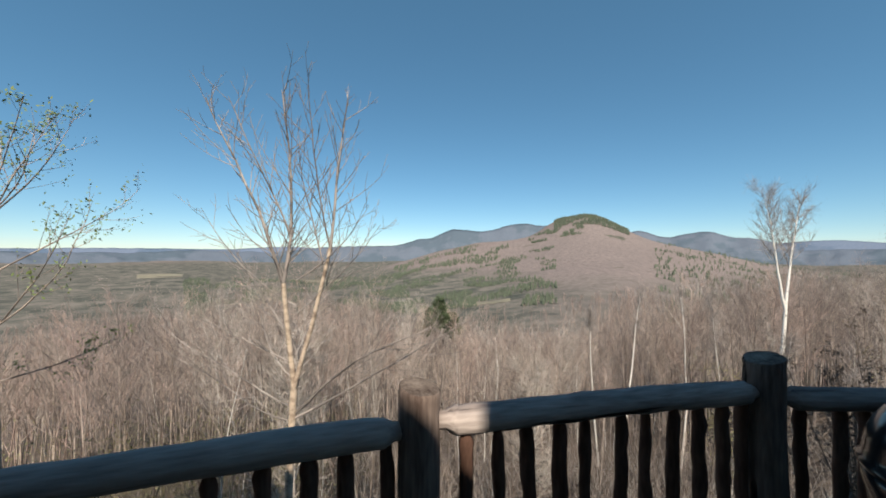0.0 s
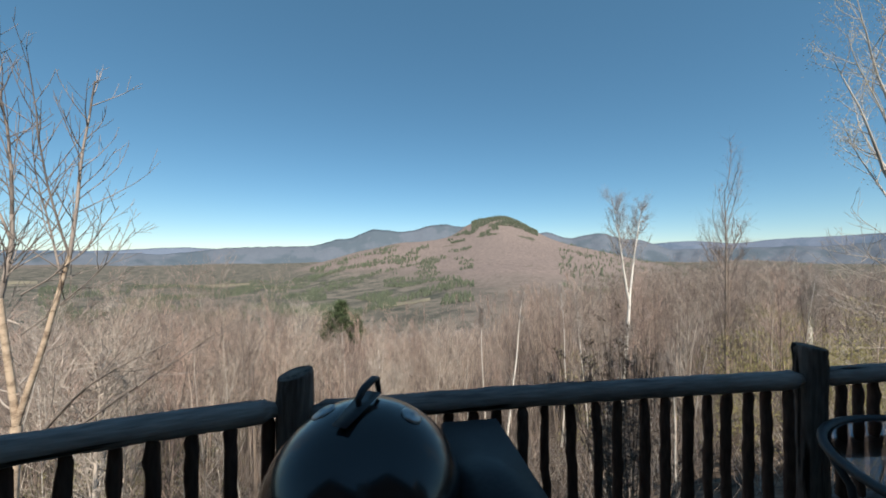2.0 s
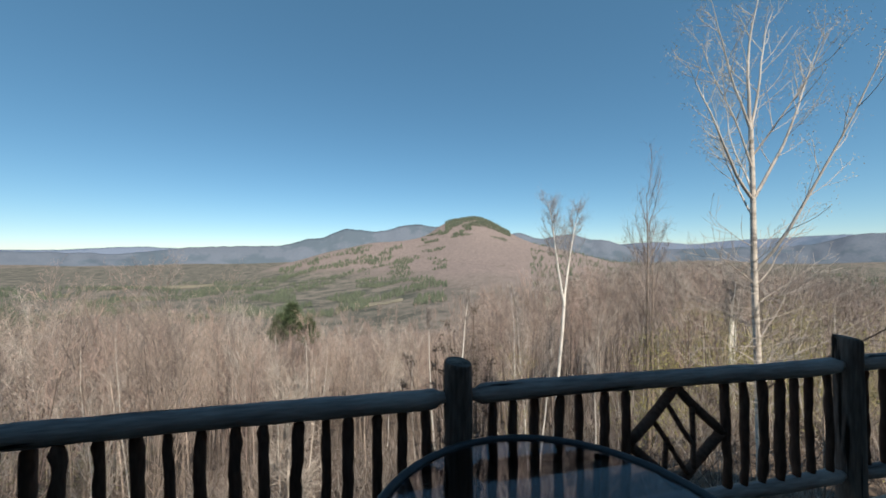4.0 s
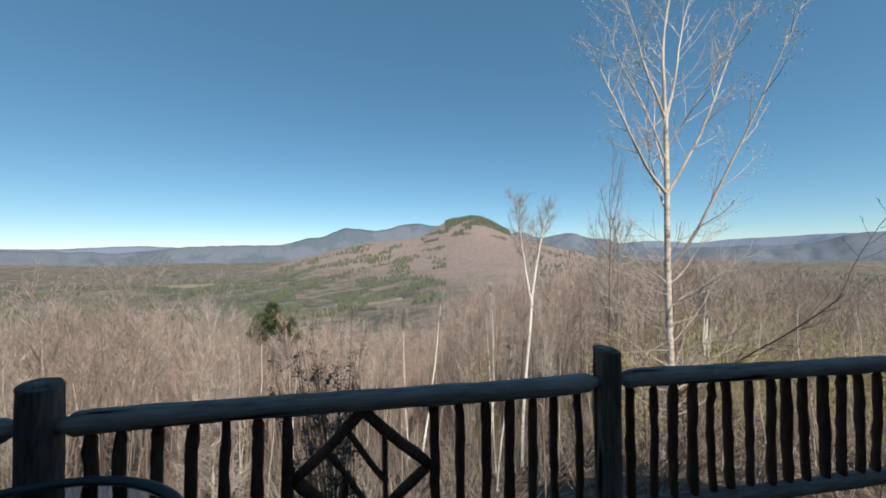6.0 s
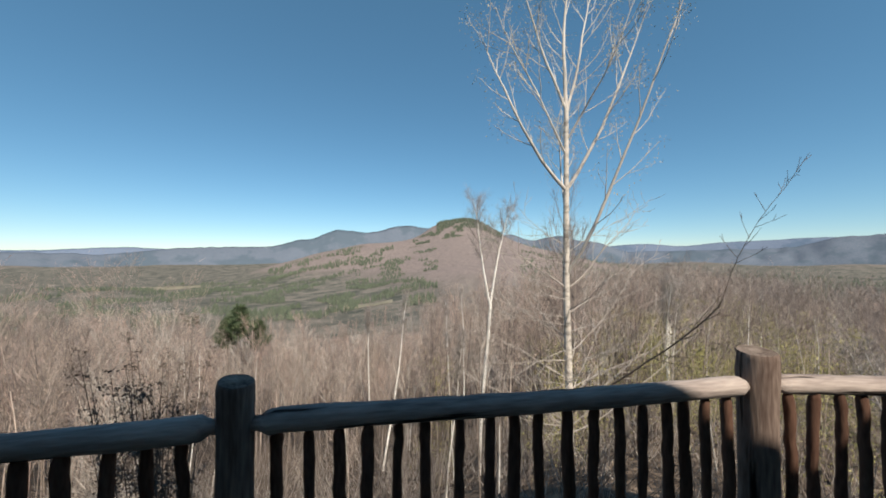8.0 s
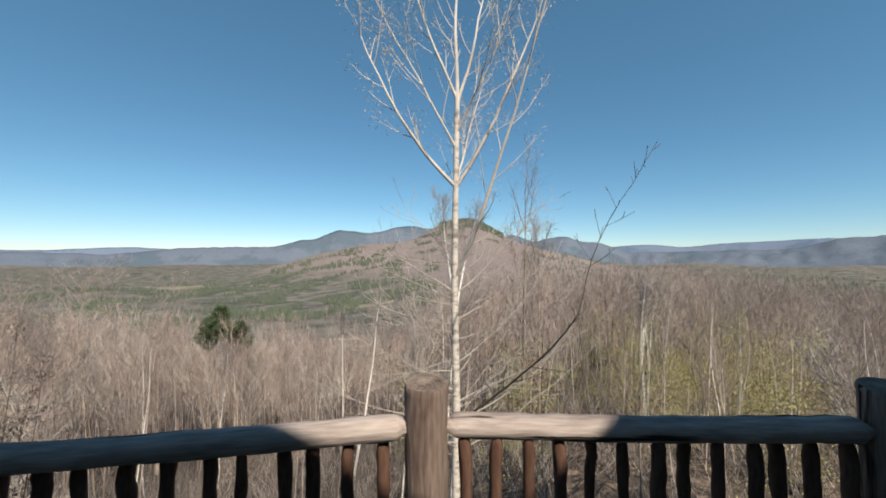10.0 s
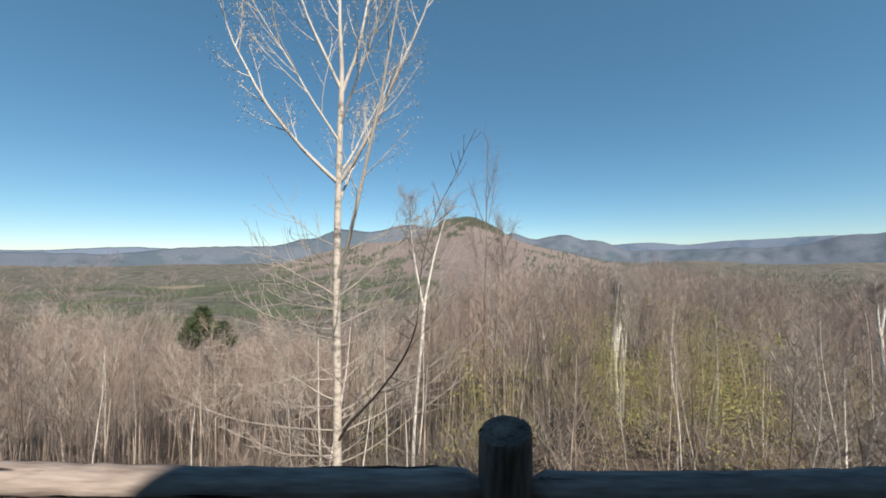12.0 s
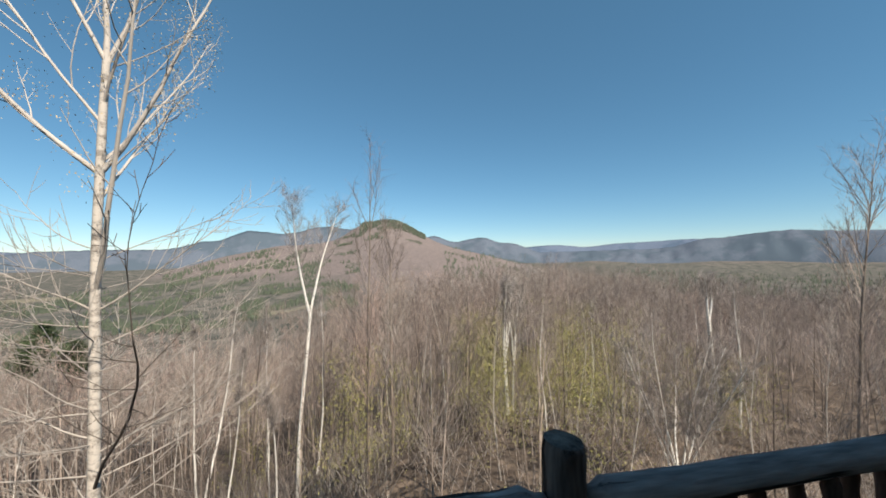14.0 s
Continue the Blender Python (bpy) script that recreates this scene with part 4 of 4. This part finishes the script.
FAR = [crown_kind(500 + 3 * k, 5, 4) for k in range(6)]
joined_wood("woodland_far", spots(31, 1500, 110, 600, -60, 90, 3.0, 0.6), FAR, TWIG_RED, "far brown bare woodland in the valley", 4, 1.1, 2)
joined_wood("woodland_far_pale", spots(32, 1300, 110, 640, -60, 90, 3.0, 0.6), FAR, TWIG, "far grey-brown bare woodland in the valley", 5, 1.1, 2)


def conifers(name, places, h0, h1, material, label, seed, sides=7, tiers=3):
    """Firs of three ragged tiers each, joined."""
    rng = np.random.default_rng(seed)
    verts, faces = [], []
    for x, y in places:
        z, h = ground_height(x, y) - 0.5, rng.uniform(h0, h1)
        for tier in range(tiers):
            lo = 0.12 + 0.76 * tier / tiers
            hi, w = min(1.0, lo + 1.3 / tiers), 0.22 * (1.05 - lo)
            b = len(verts)
            for k in range(sides):
                a, q = 2 * math.pi * k / sides + rng.uniform(-0.2, 0.2), w * h * rng.uniform(0.55, 1.35)
                verts.append((x + q * math.cos(a), y + q * math.sin(a), z + h * (lo + rng.uniform(-0.05, 0.04))))
            verts.append((x, y, z + h * hi))
            faces += [(b + k, b + (k + 1) % sides, b + sides) for k in range(sides)]
    me = array_mesh(name, np.array(verts), np.array(faces), material)
    tagged(new(name, me), label, "firs", kind="stuff")


def polar(seed, n, az0, az1, r0, r1, keep=None):
    rng = random.Random(seed)
    out = []
    while len(out) < n:
        az, r = rng.uniform(az0, az1), rng.uniform(r0, r1)
        x, y = 5 + r * math.sin(radians(az)), r * math.cos(radians(az))
        if keep is None or noise.noise((x / 90, y / 90, 4.2)) > keep:
            out.append((x, y))
    return out


conifers("fir_wood_hilltop", polar(1, 2300, 12.8, 23.0, 1960, 2420, -0.22), 9, 17, FIR, "dark fir wood on the rounded hilltop", 1)
conifers("fir_wood_slope", polar(2, 420, 9.0, 17.0, 1800, 2040, 0.05), 9, 16, FIR, "dark fir patch on the hillside", 2)
conifers("fir_wood_valley", polar(3, 4600, -40, 13, 560, 1600, 0.08), 7, 13, FIR, "scattered dark firs across the valley", 3)
conifers("fir_wood_plain", polar(4, 3000, 26, 88, 420, 2300, -0.12), 8, 15, FIR, "dark fir wood on the plain", 4)
conifers("fir_wood_ridge", polar(5, 500, -12, 6, 1450, 1900, 0.0), 12, 18, FIR, "dark firs on a low ridge", 5)


def fir_tree(x, y, top, seed):
    """A spire of drooping boughs on a slim stem."""
    rng = random.Random(seed)
    z = ground_height(x, y) - 0.2
    h = top - z
    stem, boughs = Wood(seed), Wood(seed + 1)
    stem.limb((0, 0, 0), (0, 0, 1), h, 0.12, 0, 5, 0.01, 0.01)
    for k in range(90):
        t = 0.8 + 0.195 * k / 90
        boughs.limb((0, 0, h * t), slant(rng.uniform(0, 360), 100 - 55 * t), h * 0.46 * (1.02 - t) * rng.uniform(0.6, 1.2) + 0.12, 0.03, 0.2, 2, 0.1, 0.008)
    rows = boughs.array()
    ob = thing("fir_tree", (x, y, z), "green fir standing out of bare woodland", "fir", "green firs")
    part("trunk", bars_mesh("trunk", stem.array(), GREY, 6), GREY, ob)
    part("needle_crown", bars_mesh("needle_crown", rows, FIRNEAR, 3, sprays(rows, 16, 0.5, 0.03, seed, 0.0)), FIRNEAR, ob)


for x, y, top, k in ((-2.4, 34.0, -2.8, 811), (-1.3, 35.4, -4.4, 813), (-3.7, 35.4, -4.0, 815)):
    fir_tree(x, y, top, k)


# ---- slim pale stems ----
STEMS = []
for k in range(6):
    trunk, crown = Wood(700 + 5 * k), Wood(702 + 5 * k)
    stem = trunk.limb((0, 0, 0), (trunk.rnd.uniform(-0.07, 0.07), 0.03, 1), 9.0, 0.036, 0, 14, 0.085, 0.006)
    crown.dress(stem, 22, 2.4, 0.011, 42, 0.5, 4, 5, 0.3)
    STEMS.append((bars_mesh("trunk", trunk.array(), (BIRCH, PALE)[k % 2], 5), bars_mesh("crown", crown.array(), TWIG, 3)))
rng = random.Random(99)
for x, y, r, az in spots(61, 24, 13, 34, 38, 86, 1.6, 0.8) + spots(62, 10, 14, 40, -2, 38, 2.0, 0.8) + spots(63, 12, 9, 24, -55, -8, 2.0, 0.8):
    k, s = rng.randrange(6), rng.uniform(0.6, 1.0)
    s = min(s, crown_limit(rng, x, y, r, az) * 1.2)
    ob = thing("pale_stem_tree", pose(x, y, ground_height(x, y) - 0.1, rng.uniform(-5, 5), rng.uniform(-5, 5), rng.uniform(0, 360)), "slim pale-barked bare tree on the slope", "tree", "slim pale trees")
    ob.scale = (s, s, s)
    part("trunk", STEMS[k][0], BIRCH, ob)
    part("crown", STEMS[k][1], TWIG, ob)


# ---- valley fields and a far house ----
def meadow(az0, az1, r0, r1):
    verts, faces = [], []
    for i in range(9):
        for k in range(9):
            a, r = az0 + (az1 - az0) * k / 8, r0 + (r1 - r0) * i / 8 + 12 * noise.noise((k * 0.7, i * 0.3, az0))
            x, y = 5 + r * math.sin(radians(a)), r * math.cos(radians(a))
            verts.append((x, y, ground_height(x, y) + 0.9))
    for i in range(8):
        for k in range(8):
            faces.append((i * 9 + k, i * 9 + k + 1, i * 9 + k + 10, i * 9 + k + 9))
    tagged(new("meadow", mesh_of("meadow", verts, faces, FIELD)), "pale dry grass meadow in the valley", "field", kind="structure")


for row in ((-1, 6, 640, 690), (-44.5, -40.0, 1850, 2080), (-26, -20, 1500, 1560)):
    meadow(*row)


def far_house(x, y):
    z = ground_height(x, y)
    ob = thing("farmhouse", (x, y, z), "small white farmhouse among valley trees", "house")
    part("wall", box_bm(-4, 4, -3, 3, -1, 5, 0.05), WHITE, ob)
    v = [(-4.4, -3.4, 4.9), (4.4, -3.4, 4.9), (4.4, 3.4, 4.9), (-4.4, 3.4, 4.9), (-4.4, 0, 7.6), (4.4, 0, 7.6)]
    part("roof", mesh_of("roof", v, [(0, 1, 5, 4), (2, 3, 4, 5), (0, 4, 3), (1, 2, 5), (3, 2, 1, 0)], SHINGLE, False), SHINGLE, ob)
    for wx in (-2.4, 0, 2.4):
        part("window", box_bm(wx - 0.5, wx + 0.5, -3.06, -2.99, 1.4, 3, 0.01), ENAMEL, ob)


far_house(520, 270)


# ---- undergrowth ----
def brush(name, places, material, label, seed, height, count):
    rng = np.random.default_rng(seed)
    rows = []
    for x, y, r, az in places:
        z = ground_height(x, y)
        for k in range(count):
            a, t = rng.uniform(0, 6.283), rng.uniform(0.1, 1.1)
            h = height * rng.uniform(0.5, 1.2)
            px, py = x + rng.normal(0, 0.25), y + rng.normal(0, 0.25)
            mx, my, mz = px + math.cos(a) * t * h * 0.5, py + math.sin(a) * t * h * 0.5, z + h * 0.55
            rows.append((px, py, z - 0.05, mx, my, mz, 0.009, 0.006))
            rows.append((mx, my, mz, mx + math.cos(a + 0.4) * t * h * 0.4, my + math.sin(a + 0.4) * t * h * 0.4, z + h, 0.006, 0.002))
            rows.append((mx, my, mz, mx + math.cos(a - 1) * t * h * 0.4, my + math.sin(a - 1) * t * h * 0.4, z + h * 0.95, 0.005, 0.002))
    tagged(new(name, bars_mesh(name, np.array(rows), material, 3)), label, "undergrowth", kind="stuff")
    return rows


brush("brushwood", spots(41, 380, 4.5, 26, -56, 88, 0.5, 0.7), TWIG_PALE, "tangled pale dry brushwood on the slope", 1, 1.5, 8)
brush("dark_brushwood", spots(43, 280, 4.5, 30, -56, 88, 0.5, 0.7), TWIG_GREY, "tangled grey-brown brushwood on the slope", 4, 1.9, 8)
brush("saplings", spots(42, 300, 5.5, 34, -56, 88, 0.6, 0.7), TWIG, "thin brown saplings on the slope", 2, 2.8, 5)


def leafy_shrubs(name, places, material, label, seed, size, per):
    rng = np.random.default_rng(seed)
    pts = []
    for x, y, h in places:
        z = ground_height(x, y)
        for k in range(90):
            u = rng.uniform(0.15, 1)
            pts.append((x + rng.normal(0, 0.55) * (1.3 - u * 0.6), y + rng.normal(0, 0.55), z + h * u))
    me = leaves_mesh(name, pts, size, per, 0.16, material, seed)
    tagged(new(name, me), label, "shrubs", kind="stuff")


srng = random.Random(5)
leafy_shrubs("budding_shrubs", [(srng.gauss(22.5, 3.2), srng.gauss(13.5, 2.2), srng.uniform(3, 6)) for k in range(42)] + [(srng.gauss(31, 1.2), srng.gauss(10.2, 0.9), srng.uniform(2.5, 4.5)) for k in range(9)] + [(srng.gauss(14.2, 0.5), srng.gauss(10.5, 0.5), srng.uniform(3, 5)) for k in range(3)], LEAF, "yellow-green budding shrubs among birches", 1, 0.032, 15)
leafy_shrubs("green_thicket", [(srng.uniform(-14, -3.6), srng.uniform(4.5, 14), srng.uniform(2.5, 5.5)) for k in range(60)], OLIVE, "olive budding thicket beside the deck", 2, 0.026, 9)
brush("thicket_stems", [(srng.uniform(-14, -3.4), srng.uniform(4.6, 14), 0, 0) for k in range(130)], DARKTWIG, "dark thin stems of the thicket beside the deck", 7, 4.2, 7)
brush("dark_stems", spots(44, 110, 7, 34, -30, 88, 0.7, 0.75), DARKTWIG, "dark thin bare stems on the slope", 8, 3.4, 5)
